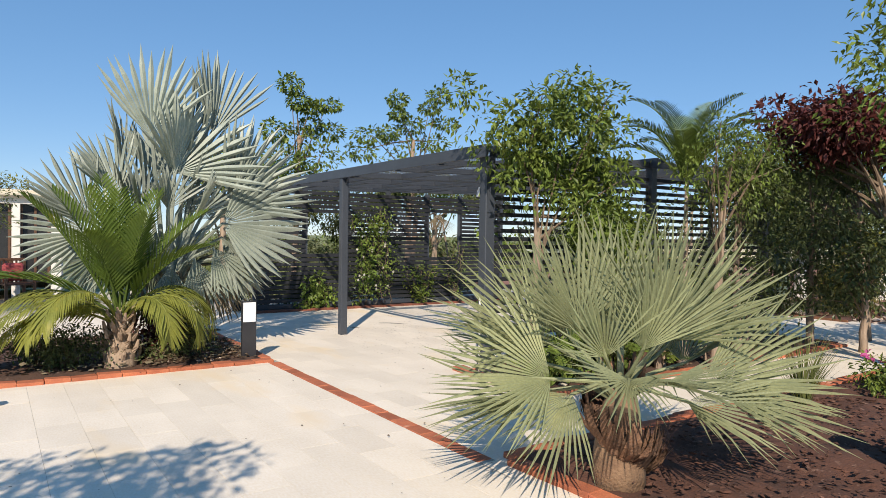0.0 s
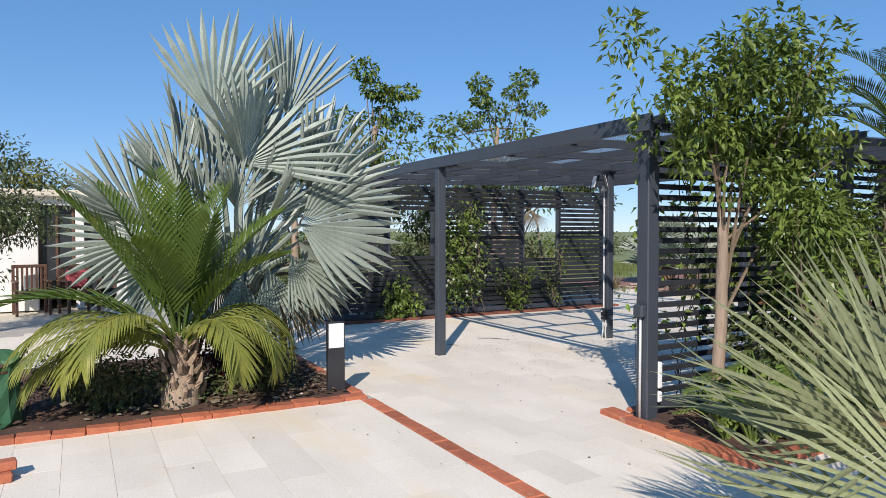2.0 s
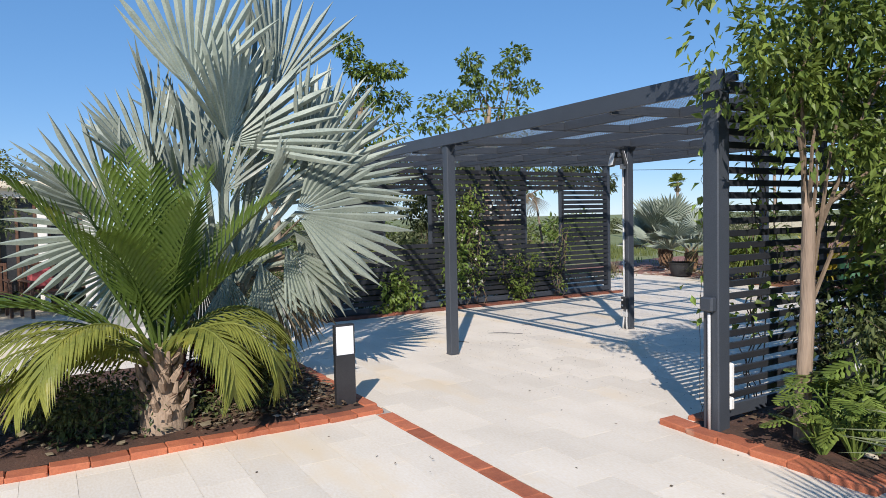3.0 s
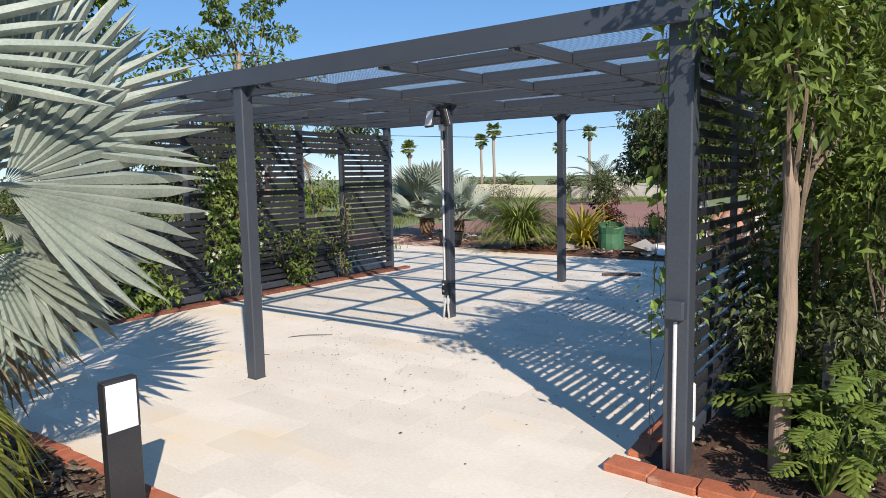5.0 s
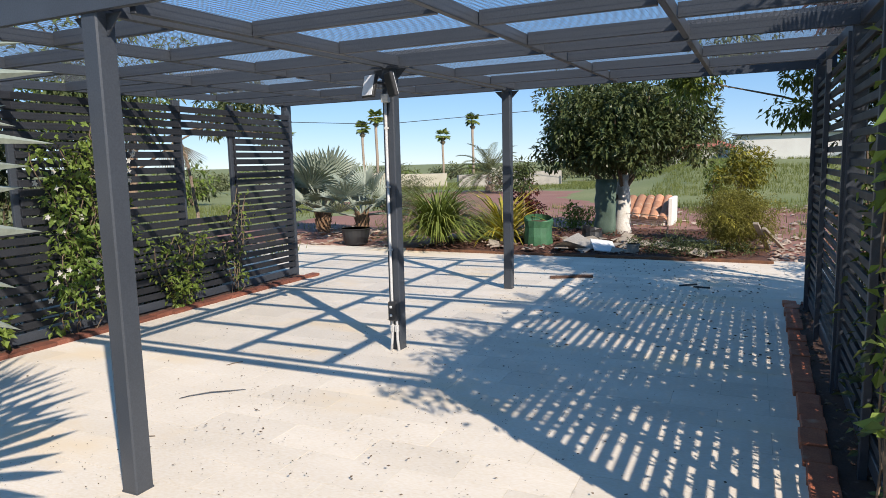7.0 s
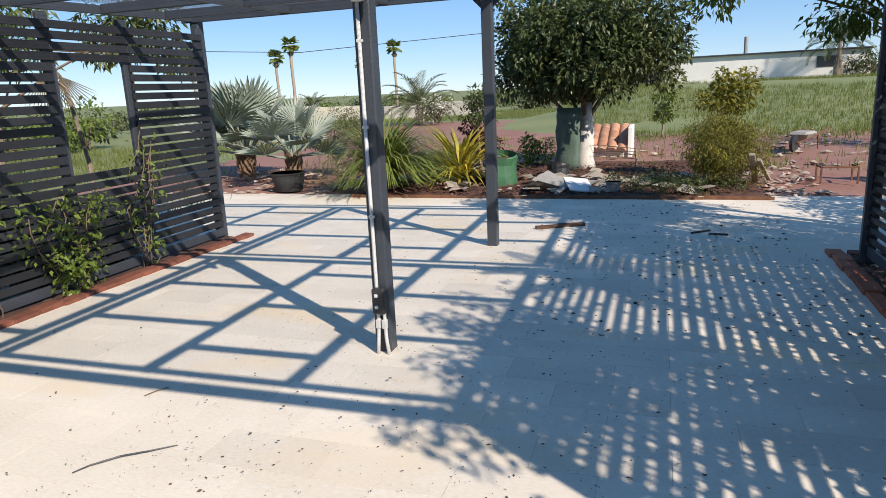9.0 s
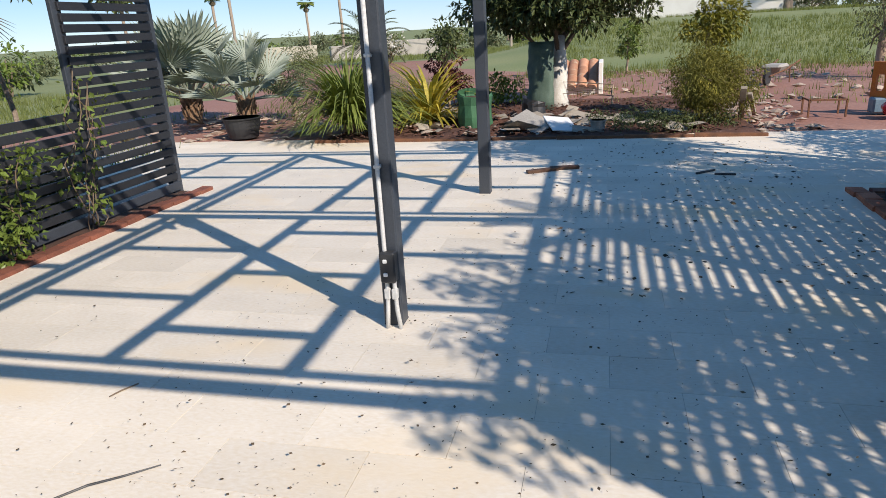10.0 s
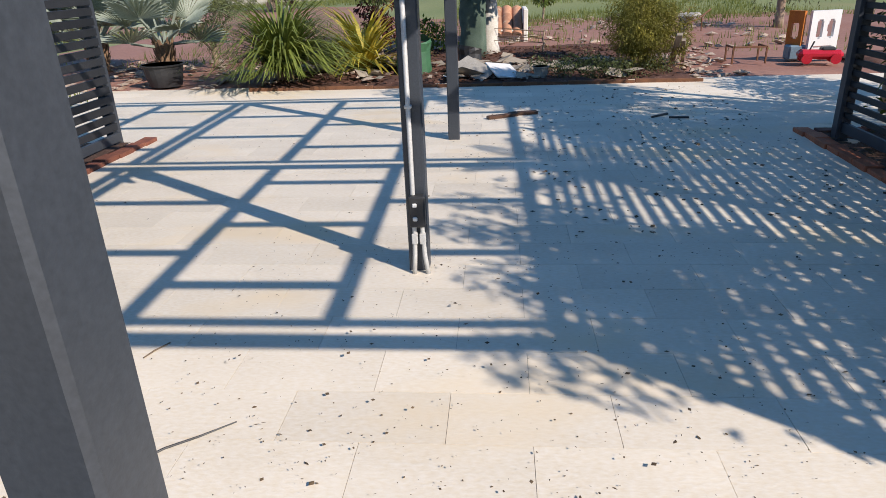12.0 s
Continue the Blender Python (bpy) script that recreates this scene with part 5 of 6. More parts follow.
for x, y, n, mt, lab, leafsize, h, seed in ((1.02, 8.22, 26, M_LEAF_DARK, "low dark shrub with tiny leaves beside the feather palm", 0.045, 0.26, 151), (2.05, 8.3, 16, M_LEAF_DARK, "low dark shrub with tiny leaves beside the feather palm", 0.045, 0.24, 152), (0.75, 8.55, 20, M_LEAF_DARK, "low dark shrub with tiny leaves in the palm bed", 0.045, 0.26, 131), (1.95, 8.75, 8, M_LEAF_RED, "reddish leaved shrub behind the feather palm", 0.07, 0.24, 132),
                                            (-0.6, 8.7, 14, M_LEAF, "low green shrub in the palm bed", 0.07, 0.3, 133),                                             (6.05, 5.55, 12, M_LEAF_DARK, "dark leafy shrub against the slatted screen", 0.07, 0.55, 134), (6.9, 5.4, 14, M_LEAF_DARK, "dark leafy shrub against the slatted screen", 0.07, 0.6, 135), (7.7, 2.9, 22, M_LEAF, "low green shrub with pink flowers", 0.06, 0.2, 136),
                                            (9.0, 2.8, 20, M_LEAF_LIGHT, "low green shrub in the mulch bed", 0.07, 0.25, 137), (16.2, 11.9, 14, M_LEAF_YELLOW, "small golden yellow shrub", 0.06, 0.25, 138), (4.1, 14.6, 24, M_LEAF_DARK, "clipped dark hedge behind the screen", 0.07, 0.5, 139)):
    ob = tagged(empty("shrub", x, y), lab, "shrub")
    rng = random.Random(seed)
    cl = clumps_in(n, seed, 0, 0, h, 0.42 + h * 0.3, 0.3, h * 0.8, 0.16 + h * 0.12)
    limbs("stem", M_TWIG, [(0, 0, -0.02), (0, 0, 0.02), (0.01, 0, h * .4)], [c[:3] for c in cl], 0.012, ob, rng)
    crown("foliage", mt, cl, 80, leafsize, rng, ob, width=0.5)
    if seed == 136:
        tagged(crown("bloom", M_PINK, clumps_in(12, 9, 0, 0, 0.36, 0.45, 0.3, 0.1, 0.04), 10, 0.05, rng, ob, "pink flowers", width=0.8), "pink flowers", kind="stuff")


def climber(x, y, z0, z1, wx, n, leaf, seed, label, mt=M_LEAF_LIGHT, stems=5, thick=0.006):
    """A climbing plant on the screen."""
    rng = random.Random(seed)
    ob = tagged(empty("climbing_plant", x, y), label, "climber")
    s = Soup()
    cl = []
    for k in range(stems):
        p = Vector((rng.uniform(-wx, wx) * .4, 0, 0))
        pts = [p.copy()]
        while p.z < z1:
            p = p + Vector((rng.uniform(-.12, .12), rng.uniform(-.02, .02), rng.uniform(.08, .2)))
            p.x = max(-wx, min(wx, p.x))
            p.y = max(-.07, min(-.02, p.y))
            pts.append(p.copy())
        piece("stem", *tube(pts, [thick] * len(pts), 4), M_TWIG, ob)
        cl += [(q.x + rng.uniform(-.15, .15), q.y - .03, q.z, .14, .07, .12) for q in pts if q.z > z0 and rng.random() < .8]
    crown("foliage", mt, cl, max(4, n // max(1, len(cl))), leaf, rng, ob, width=0.55)
    return ob


climber(6.85, 12.56, 0.15, 1.75, 0.95, 900, 0.085, 141, "light green climbing plant on the slatted screen")
rng = random.Random(158)
for x, z0, z1, n in ((6.95, 0.3, 1.7, 26), (7.45, 0.6, 1.9, 12)):
    s = Soup()
    for _ in range(n):
        c = Vector((x + rng.uniform(-.45, .45) * (1 if n > 20 else .6), 12.50 + rng.uniform(-.04, .02), rng.uniform(z0, z1)))
        for k in range(5):
            a = k * 1.257 + rng.uniform(-.2, .2)
            leaf_shape(s, c, Vector((math.cos(a), -0.35, math.sin(a))).normalized(), Vector((0, -1, 0)), 0.035, 0.022)
    tagged(s.put("blossom", M_WHITEBLOOM), "small white blossoms on the climbing plant", "blossom", kind="stuff")
climber(7.45, 12.56, 0.5, 1.95, 0.3, 380, 0.08, 142, "thin climbing plant on the slatted screen")
climber(5.75, 12.56, 0.05, 0.5, 0.5, 420, 0.11, 143, "young climbing plant at the foot of the screen")
climber(8.3, 12.56, 0.05, 0.75, 0.45, 620, 0.065, 144, "leafy climbing plant at the foot of the screen", M_LEAF)
climber(9.2, 12.56, 0.1, 1.2, 0.25, 200, 0.065, 145, "thin climbing plant on the slatted screen", M_LEAF)
climber(4.98, 6.0, 0.7, 2.3, 0.10, 60, 0.09, 149, "yellow green climbing plant hanging beside the pergola post", stems=2, thick=0.0025)
climber(6.75, 5.82, 0.4, 1.75, 0.5, 160, 0.085, 148, "leafy climbing plant woven through the slatted screen", M_LEAF)
climber(5.5, 5.93, 0.6, 2.2, 0.3, 160, 0.08, 146, "climbing plant creeping through the slats")

# broad lobed leaves under the tree
def lobed_mesh(seed):
    """A deeply lobed leaf, 1 long, along +y from its stalk's end."""
    rng = random.Random(seed)
    vs, fs = [], []
    lobes = 6
    for sgn in (-1, 1):
        for k in range(lobes):
            q = (k + .5) / lobes
            c = Vector((0, q * 0.86, -0.10 * q * q))
            L = 0.46 * math.sin(math.pi * (0.2 + 0.72 * q)) * rng.uniform(.9, 1.1)
            a = radians(20 + 42 * q)
            d = Vector((sgn * math.cos(a), math.sin(a), -0.12))
            n = d.cross(Vector((0, 0, 1))).normalized() * 0.06
            b = len(vs)
            vs += [c - Vector((0, .075, 0)), c + Vector((0, .075, 0)), c + d * L * .5 + n, c + d * L * .55 - n, c + d * L * .9 + n * .7, c + d * L * .9 - n * .7, c + d * L, c + d * L * .5 + Vector((0, 0, .02))]
            fs += [(b, b + 7, b + 2) if sgn > 0 else (b, b + 7, b + 2), (b + 1, b + 3, b + 7), (b, b + 1, b + 7), (b + 2, b + 7, b + 4), (b + 7, b + 3, b + 5), (b + 7, b + 5, b + 6), (b + 7, b + 6, b + 4)]
    b = len(vs)
    vs += [Vector((-.05, .80, -.07)), Vector((.05, .80, -.07)), Vector((0, 1.0, -.13))]
    fs += [(b, b + 1, b + 2)]
    return mesh_of("leaf", vs, fs, M_LEAF)


LOBED = [lobed_mesh(k) for k in range(3)]


def lobed_plant(x, y, n, size, height, seed, label):
    rng = random.Random(seed)
    ob = tagged(empty("lobed_plant", x, y), label, "plant", "lobed plants in the bed")
    for k in range(n):
        az, q = k * 2.4 + rng.uniform(-.3, .3), rng.uniform(.25, 1)
        p = Vector((math.cos(az) * .32 * q, math.sin(az) * .22 * q, height * rng.uniform(.25, 1)))
        o = under(new("leaf", LOBED[k % 3]), ob)
        sc = size * rng.uniform(.7, 1.15)
        o.matrix_basis = pose(p.x, p.y, p.z, rng.uniform(-40, 15), rng.uniform(-20, 20), math.degrees(az) - 90) @ Matrix.Diagonal((sc, sc, sc, 1))
        piece("stalk", *tube([(0, 0, 0), p * .6 + Vector((0, 0, .05)), p], [.008, .007, .005], 5), M_LEAF_LIGHT, ob)
    return ob


for k, (x, y, n, size, h) in enumerate(((5.05, 4.98, 26, 0.19, 0.5), (4.95, 5.12, 20, 0.17, 0.5), (5.28, 4.95, 22, 0.2, 0.7), (5.5, 5.12, 18, 0.32, 0.5), (6.05, 5.0, 18, 0.34, 0.6), (6.6, 5.05, 16, 0.32, 0.65), (5.85, 5.45, 12, 0.28, 0.5), (7.3, 5.1, 16, 0.34, 0.7))):
    lobed_plant(x, y, n, size, h, 600 + k, "bright green plant with broad lobed leaves under the tree")

# blades and tufts
ob = tagged(empty("rush_palm", 14.45, 12.08), "shaggy rush green palm with thin arching leaves at the bed corner", "palm")
blades("leaves", M_GRASSY, 0, 0, 820, 0.22, 1.75, 0.03, random.Random(151), ob, lean=0.95, z=0.2, arch=1.15)
vs, fs = tube([(0, 0, -.05), (0, 0, .2), (0, 0, .4)], [.14, .12, .06], 10)
piece("stump", vs, fs, M_PALMBARK, ob)
ob = tagged(empty("strap_plant", 15.55, 11.05), "yellow striped strap leaved plant in the far bed", "plant")
blades("leaves", M_YELLOWBLADE, 0, 0, 170, 0.12, 1.45, 0.06, random.Random(152), ob, lean=0.9, z=0.0, arch=0.9)
ob = tagged(empty("grass_tuft", 6.35, 3.1), "dry grass tuft at the edge of the mulch bed", "grass")
blades("leaves", M_WILD, 0, 0, 160, 0.06, 0.75, 0.008, random.Random(153), ob, lean=0.35, z=0.03, arch=0.35)
ob = tagged(empty("grass_tuft", 14.0, 15.9), "dry grass tuft beside broken paving", "grass")
blades("leaves", M_FROND_DRY, 0, 0, 120, 0.1, 0.5, 0.012, random.Random(154), ob, lean=0.7, z=0.0, arch=0.6)


def field(n, x0, x1, y0, y1, h, seed, label, keep=None):
    rng = random.Random(seed)
    s = Soup()
    for _ in range(n):
        x, y = rng.uniform(x0, x1), rng.uniform(y0, y1)
        if noise.noise((x * .12, y * .12, 4.0)) < -0.25 or (keep and not keep(x, y)):
            continue
        for k in range(5):
            a = rng.uniform(0, 6.28)
            L = h * rng.uniform(.5, 1.2)
            d = Vector((math.cos(a) * .35, math.sin(a) * .35, 1)).normalized()
            side = Vector((-math.sin(a), math.cos(a), 0)) * 0.016 * (0.5 + h)
            b = Vector((x + rng.uniform(-.15, .15), y + rng.uniform(-.15, .15), rise(x, y) - 0.06))
            s.add([b - side, b + side, b + d * L], [(0, 1, 2)])
    return tagged(s.put("field_grass", M_WILD), label, "grass", kind="stuff")


field(24000, 24.5, 54, -18, 34, 0.24, 161, "tall green grass of the field", keep=lambda x, y: y < 10.5 or x > 41)
field(5000, 5, 26, 14.5, 34, 0.3, 162, "weedy grass behind the screen", keep=lambda x, y: not (13.6 < x and y < 20))
field(500, 17, 26, 2, 20, 0.25, 163, "sparse weeds on the bare earth")

# distant scrub
rng = random.Random(171)
for k in range(66):
    az = -18 + 104 * k / 65 + rng.uniform(-1, 1)
    d = rng.uniform(50, 75) if az < 44 else rng.uniform(26, 42)
    x, y = polar(4, 7.5, az, d)
    size = rng.uniform(0.6, 1.25)
    ob = tagged(empty("far_bush", x, y, rise(x, y) - 0.06), "grey green bush at the far edge of the field", "bush", group="far bushes")
    cl = clumps_in(9, 500 + k, 0, 0, size * .8, size * 1.8, size * 1.8, size * .6, size * .6)
    limbs("stem", M_TWIG, [(0, 0, 0), (0, 0, .1), (0, 0, .3)], [c[:3] for c in cl], 0.04, ob, rng)
    crown("foliage", (M_LEAF_OLIVE, M_LEAF, M_LEAF_OLIVE)[k % 3], cl, 60, 0.28, rng, ob, width=0.45)
ob = tagged(empty("flowering_bush", *polar(4.1, 7.8, 18.0, 34), -0.05), "white flowering oleander bush beyond the field", "bush")
cl = clumps_in(14, 173, 0, 0, 0.85, 1.1, 1.1, 0.55, 0.35)
limbs("stem", M_TWIG, [(0, 0, 0), (0, 0, .1), (0, 0, .3)], [c[:3] for c in cl], 0.03, ob, rng)
crown("foliage", M_LEAF_OLIVE, cl, 70, 0.14, rng, ob)
tagged(crown("bloom", M_WHITEBLOOM, cl, 34, 0.12, rng, ob, "white flowers", width=0.8), "white flowers", kind="stuff")

# bare branching shrub in the palm bed
ob = tagged(empty("bare_shrub", -0.35, 10.2), "leafless grey branching shrub in the palm bed", "shrub")
s = Soup()
rng = random.Random(175)


def fork(p, d, length, r, depth):
    q = p + d * length
    s.add(*tube([p, q], [r, r * .75], 6))
    if depth:
        for _ in range(2 + (depth == 3)):
            nd = (d + unit(rng) * 0.75 + Vector((0, 0, .25))).normalized()
            fork(q, nd, length * rng.uniform(.7, .9), r * .72, depth - 1)


fork(Vector((0, 0, -0.02)), Vector((0, 0, 1)), 0.28, 0.035, 4)
s.put("branches", M_BARK, ob)

# dead fan leaves behind the window of the screen
ob = tagged(empty("dead_palm_leaf", 9.55, 13.75), "brown dead fan leaf drooping behind the screen window", "palm leaf")
rng = random.Random(177)
piece("stalk", *tube([(0.35, 0.1, -0.05), (0.3, 0.05, 1.0), (0.1, 0.0, 1.85), (-0.1, 0, 2.0)], [.03, .025, .02, .012], 6), M_PALMTRUNK, ob)
for fwd, rad in (((-0.15, -0.2, -1), 0.5), ((0.35, -0.1, -0.9), 0.45)):
    fan_leaf_at(ob, M_FROND_DRY, (0.0, 0, 1.95), (-0.15 + 0.2 * (rad < 0.5), 0, 1.98), fwd, (-0.6, -0.8, 0.1), rad, 16, 90, 0.3, 0.3, 0.1, rng)

# ---- pots, wraps and loose things ----
def pot(name, x, y, r, h, material, label, category="pot", soil=True, rim=0.02, z=0.0):
    ob = tagged(empty(name, x, y, z), label, category)
    vs, fs = tube([(0, 0, 0), (0, 0, h * .5), (0, 0, h - rim), (0, 0, h - rim), (0, 0, h), (0, 0, h), (0, 0, h * .85)], [r * .78, r * .9, r * .98, r * 1.06, r * 1.08, r * .98, r * .95], 20, cap=False)
    piece("body", vs, fs + [tuple(range(19, -1, -1))], material, ob, smooth=False)
    if soil:
        vs, fs = tube([(0, 0, h * .84), (0, 0, h * .9)], [r * .94, r * .94], 20)
        piece("soil", vs, fs, M_SOIL, ob)
    return ob


def bag(x, y, r, h, material, label, seed, z=0.0):
    rng = random.Random(seed)
    ob = tagged(empty("grow_bag", x, y, z), label, "grow bag")
    hs = (0, .08, .35, .65, .9, 1.0)
    vs, fs = tube([(rng.uniform(-.01, .01), rng.uniform(-.01, .01), h * k) for k in hs], [r * k * rng.uniform(.96, 1.04) for k in (.9, 1, 1.03, 1.0, 1.02, 1.0)], 14, cap=False)
    vs = [Vector(v) + Vector((rng.uniform(-.012, .012), rng.uniform(-.012, .012), rng.uniform(-.008, .008))) for v in vs]
    for v in vs:
        v.z = max(v.z, 0.0)
    piece("side", vs, fs + [tuple(range(13, -1, -1))], material, ob)
    vs, fs = tube([(0, 0, h * .82), (0, 0, h * .86)], [r * .97, r * .97], 14)
    piece("soil", vs, fs, M_SOIL, ob)
    return ob


pot("plant_pot", 14.45, 14.0, 0.31, 0.33, M_BLACK, "wide black plastic plant pot standing on broken paving")
bag(14.95, 10.15, 0.27, 0.56, M_GREENBAG, "green grow bag on the far bed", 181)
bag(0.12, 8.2, 0.19, 0.55, M_GREENBAG, "green grow bag standing behind the kerb", 182)
bag(5.15, 1.75, 0.16, 0.55, M_GREENBAG, "green grow bag in the mulch bed", 183)
bag(15.9, 9.3, 0.2, 0.3, M_BLACK, "dark grow bag among rubble", 184)
# green wrap leaning round the citrus trunk
ob = tagged(empty("trunk_wrap", 17.25, 9.32), "green shade net leaning against the citrus trunk", "net")
vs, fs = [], []
rng = random.Random(185)
for j in range(9):
    for i in range(9):
        a = radians(60 + 150 * i / 8)
        rr = 0.30 + 0.05 * noise.noise((i * .6, j * .5, 2))
        vs.append((math.cos(a) * rr + 0.05 + 0.012 * j, math.sin(a) * rr * 1.1 - 0.1, 1.22 * j / 8))
fs = [(j * 9 + i, j * 9 + i + 1, j * 9 + i + 10, j * 9 + i + 9) for j in range(8) for i in range(8)]
net = piece("net", vs, fs, M_GREENNET, ob, smooth=True)
md = net.modifiers.new("thick", "SOLIDIFY")
md.thickness = 0.012


def board(x, y, z, l, w, t, rx, ry, rz, material, label, name="board", category="board"):
    ob = part(name, box(0, 0, 0, l, w, t, 0.004), material)
    ob.matrix_basis = pose(x, y, z, rx, ry, rz)
    return tagged(ob, label, category)


board(14.25, 8.75, 0.13, 0.55, 0.4, 0.025, 8, -14, 20, M_WHITE, "white broken board lying on the bed")
board(14.30, 9.18, 0.16, 0.6, 0.34, 0.02, -22, -18, 50, M_CONCRETE, "grey broken panel lying on the bed")
board(14.2, 8.35, 0.06, 0.55, 0.09, 0.03, 0, 3, 15, M_OLDWOOD, "grey weathered plank on the bed")
board(15.2, 12.0, 0.08, 1.6, 0.10, 0.04, 0, 3, 62, M_OLDWOOD, "pale weathered plank on the mulch")
board(15.6, 11.0, 0.07, 1.2, 0.06, 0.03, 0, 2, 88, M_OLDWOOD, "pale weathered stick on the mulch")
board(14.7, 6.22, 0.30, 1.4, 0.08, 0.04, 0, 24, -10, M_OLDWOOD, "pale plank leaning from the shrub to the kerb")
board(14.9, 6.05, 0.26, 1.3, 0.06, 0.04, 0, 20, -15, M_OLDWOOD, "pale plank leaning from the shrub to the kerb")
board(11.56, 8.78, 0.018, 0.36, 0.07, 0.035, 0, 0, -62, M_WOOD, "short brown wooden offcut on the paving", "offcut", "offcut")
board(11.70, 8.55, 0.018, 0.32, 0.08, 0.035, 0, 0, -75, M_WOOD, "short brown wooden offcut on the paving", "offcut", "offcut")
board(11.48, 7.11, 0.010, 0.26, 0.025, 0.02, 0, 0, -50, M_BLACK, "black bent plastic strip on the paving", "strip", "offcut")
board(11.36, 6.94, 0.010, 0.2, 0.025, 0.02, 0, 0, -95, M_BLACK, "black plastic strip on the paving", "strip", "offcut")
pot("paint_bucket", 14.1, 8.22, 0.11, 0.2, M_CONCRETE, "grey bucket lying by the rubble", "bucket", soil=False)
ob = tagged(empty("plastic_sheet", 14.5, 9.4), "crumpled pale plastic sheet on the mulch", "sheet")
vs = [(0.09 * i - .3, 0.09 * j - .3, 0.06 + 0.09 * abs(noise.noise((i * .8, j * .8, 3)))) for j in range(7) for i in range(7)]
piece("sheet", vs, [(j * 7 + i, j * 7 + i + 1, j * 7 + i + 8, j * 7 + i + 7) for j in range(6) for i in range(6)], M_WHITE, ob)

# twig on the paving and loose bricks
vs, fs = tube([(5.86, 10.10, .008), (5.93, 10.07, .008), (6.03, 9.98, .012), (6.10, 9.88, .012), (6.19, 9.78, .008)], [.0025, .004, .0045, .004, .0025], 6)
tagged(piece("twig", vs, fs, M_BLACK), "thin curved dark twig on the paving", "twig")
vs, fs = tube([(5.2, 9.85, .006), (5.26, 9.80, .006), (5.30, 9.72, .006)], [.003, .005, .003], 5)
tagged(piece("twig", vs, fs, M_TWIG), "short dark twig on the paving", "twig")
vs, fs = tube([(6.75, 10.30, .006), (6.68, 10.34, .006), (6.62, 10.36, .006)], [.003, .004, .003], 5)
tagged(piece("twig", vs, fs, M_TWIG), "short dark twig on the paving", "twig")
for x, y, z, rz in ((0.22, 6.78, 0.0275, 8), (0.20, 6.90, 0.0275, 12), (0.24, 6.85, 0.083, 9)):
    o = new("loose_brick", brick_mesh(0.245, 0.115, 0.055, 1))
    o.matrix_basis = pose(x, y, z, 0, 0, rz)
    tagged(o, "loose terracotta brick lying on the terrace", "brick", "loose bricks")

# stack of clay roof tiles
ob = tagged(empty("tile_hutch", 20.2, 8.78), "low plastered hutch roofed with old clay barrel tiles", "tile hutch")
part("wall", box(0.28, 0.05, 0.07, 0.95, 0.95, 0.26, 0.01), M_WHITEWALL, ob)
part("gable", box(0.25, -0.44, 0.27, 1.0, 0.08, 0.62, 0.01), M_WHITEWALL, ob)
vs, fs = [], []
for j in range(2):
    for i in range(9):
        a = math.pi * i / 8
        r = 0.085 + 0.015 * j
        vs.append((-0.22 + 0.44 * j, math.cos(a) * r, math.sin(a) * r))
for i in range(8):
    fs.append((i, i + 1, i + 10, i + 9))
tile_mesh = mesh_of("roof_tile", vs, fs, M_ROOFTILE, True)
for c in range(5):
    for r in range(3):
        o = under(new("roof_tile", tile_mesh), ob)
        o.matrix_basis = pose(-0.1 + r * 0.33, -0.30 + c * 0.185, 0.17 + r * 0.13 + 0.01 * (c % 2), 0, -22, R.uniform(-3, 3))

ob.matrix_basis = pose(20.2, 8.78, 0) @ Matrix.Diagonal((1.25, 1.25, 1.12, 1))

# toy playhouse
ob = tagged(empty("playhouse", 15.55, 3.95), "faded plastic toy playhouse wall in white, orange and blue", "playhouse")


def panel(name, cx, cy, cz, w, h, t, holes, material, rz, parent, label=""):
    """An upright panel with rounded openings: (centre across, centre up, half width, half height)."""
    bm = bmesh.new()
    n, m = 28, 28
    grid = {}
    for i in range(n):
        for j in range(m):
            u, v = -w / 2 + w * (i + .5) / n, h * (j + .5) / m
            if any(((u - a) / p) ** 4 + ((v - b) / q) ** 4 < 1 for a, b, p, q in holes):
                continue
            cs = []
            for k in ((i, j), (i + 1, j), (i + 1, j + 1), (i, j + 1)):
                if k not in grid:
                    grid[k] = bm.verts.new((0, -w / 2 + w * k[0] / n, h * k[1] / m))
                cs.append(grid[k])
            bm.faces.new(cs)
    o = part(name, bm, material, parent, label)
    md = o.modifiers.new("thick", "SOLIDIFY")
    md.thickness, md.offset = t, 0
    o.matrix_basis = pose(cx, cy, cz, 0, 0, rz)
    return o


panel("front_wall", 0, -0.22, 0, 0.62, 0.92, 0.07, ((-.13, .58, .075, .17), (.11, .58, .075, .17), (0, .25, .2, .025)), M_WHITE, 14, ob)
panel("side_wall", 0.12, 0.26, 0, 0.34, 0.92, 0.06, ((0, .55, .09, .15),), M_ORANGE, -58, ob, "orange plastic wall")
part("base", box(0.1, 0.22, 0.14, 0.3, 0.34, 0.28, 0.03), M_BLUEGREY, ob, "faded blue plastic base")
ob.matrix_basis = pose(15.55, 3.95, 0) @ Matrix.Diagonal((0.8, 0.8, 0.8, 1))
car = tagged(empty("toy_car", 15.15, 3.95, 0.0, 80), "red plastic ride on toy beside the playhouse", "toy")
part("body", box(0, 0, 0.13, 0.62, 0.26, 0.14, 0.05), M_RED, car)
part("seat", box(-0.1, 0, 0.21, 0.2, 0.18, 0.06, 0.02), M_BLACK, car)
vs, fs = tube([(0.16, 0, .16), (0.12, 0, .26), (0.1, 0, .32)], [.012] * 3, 6)
piece("handle", vs, fs, M_BLACK, car)
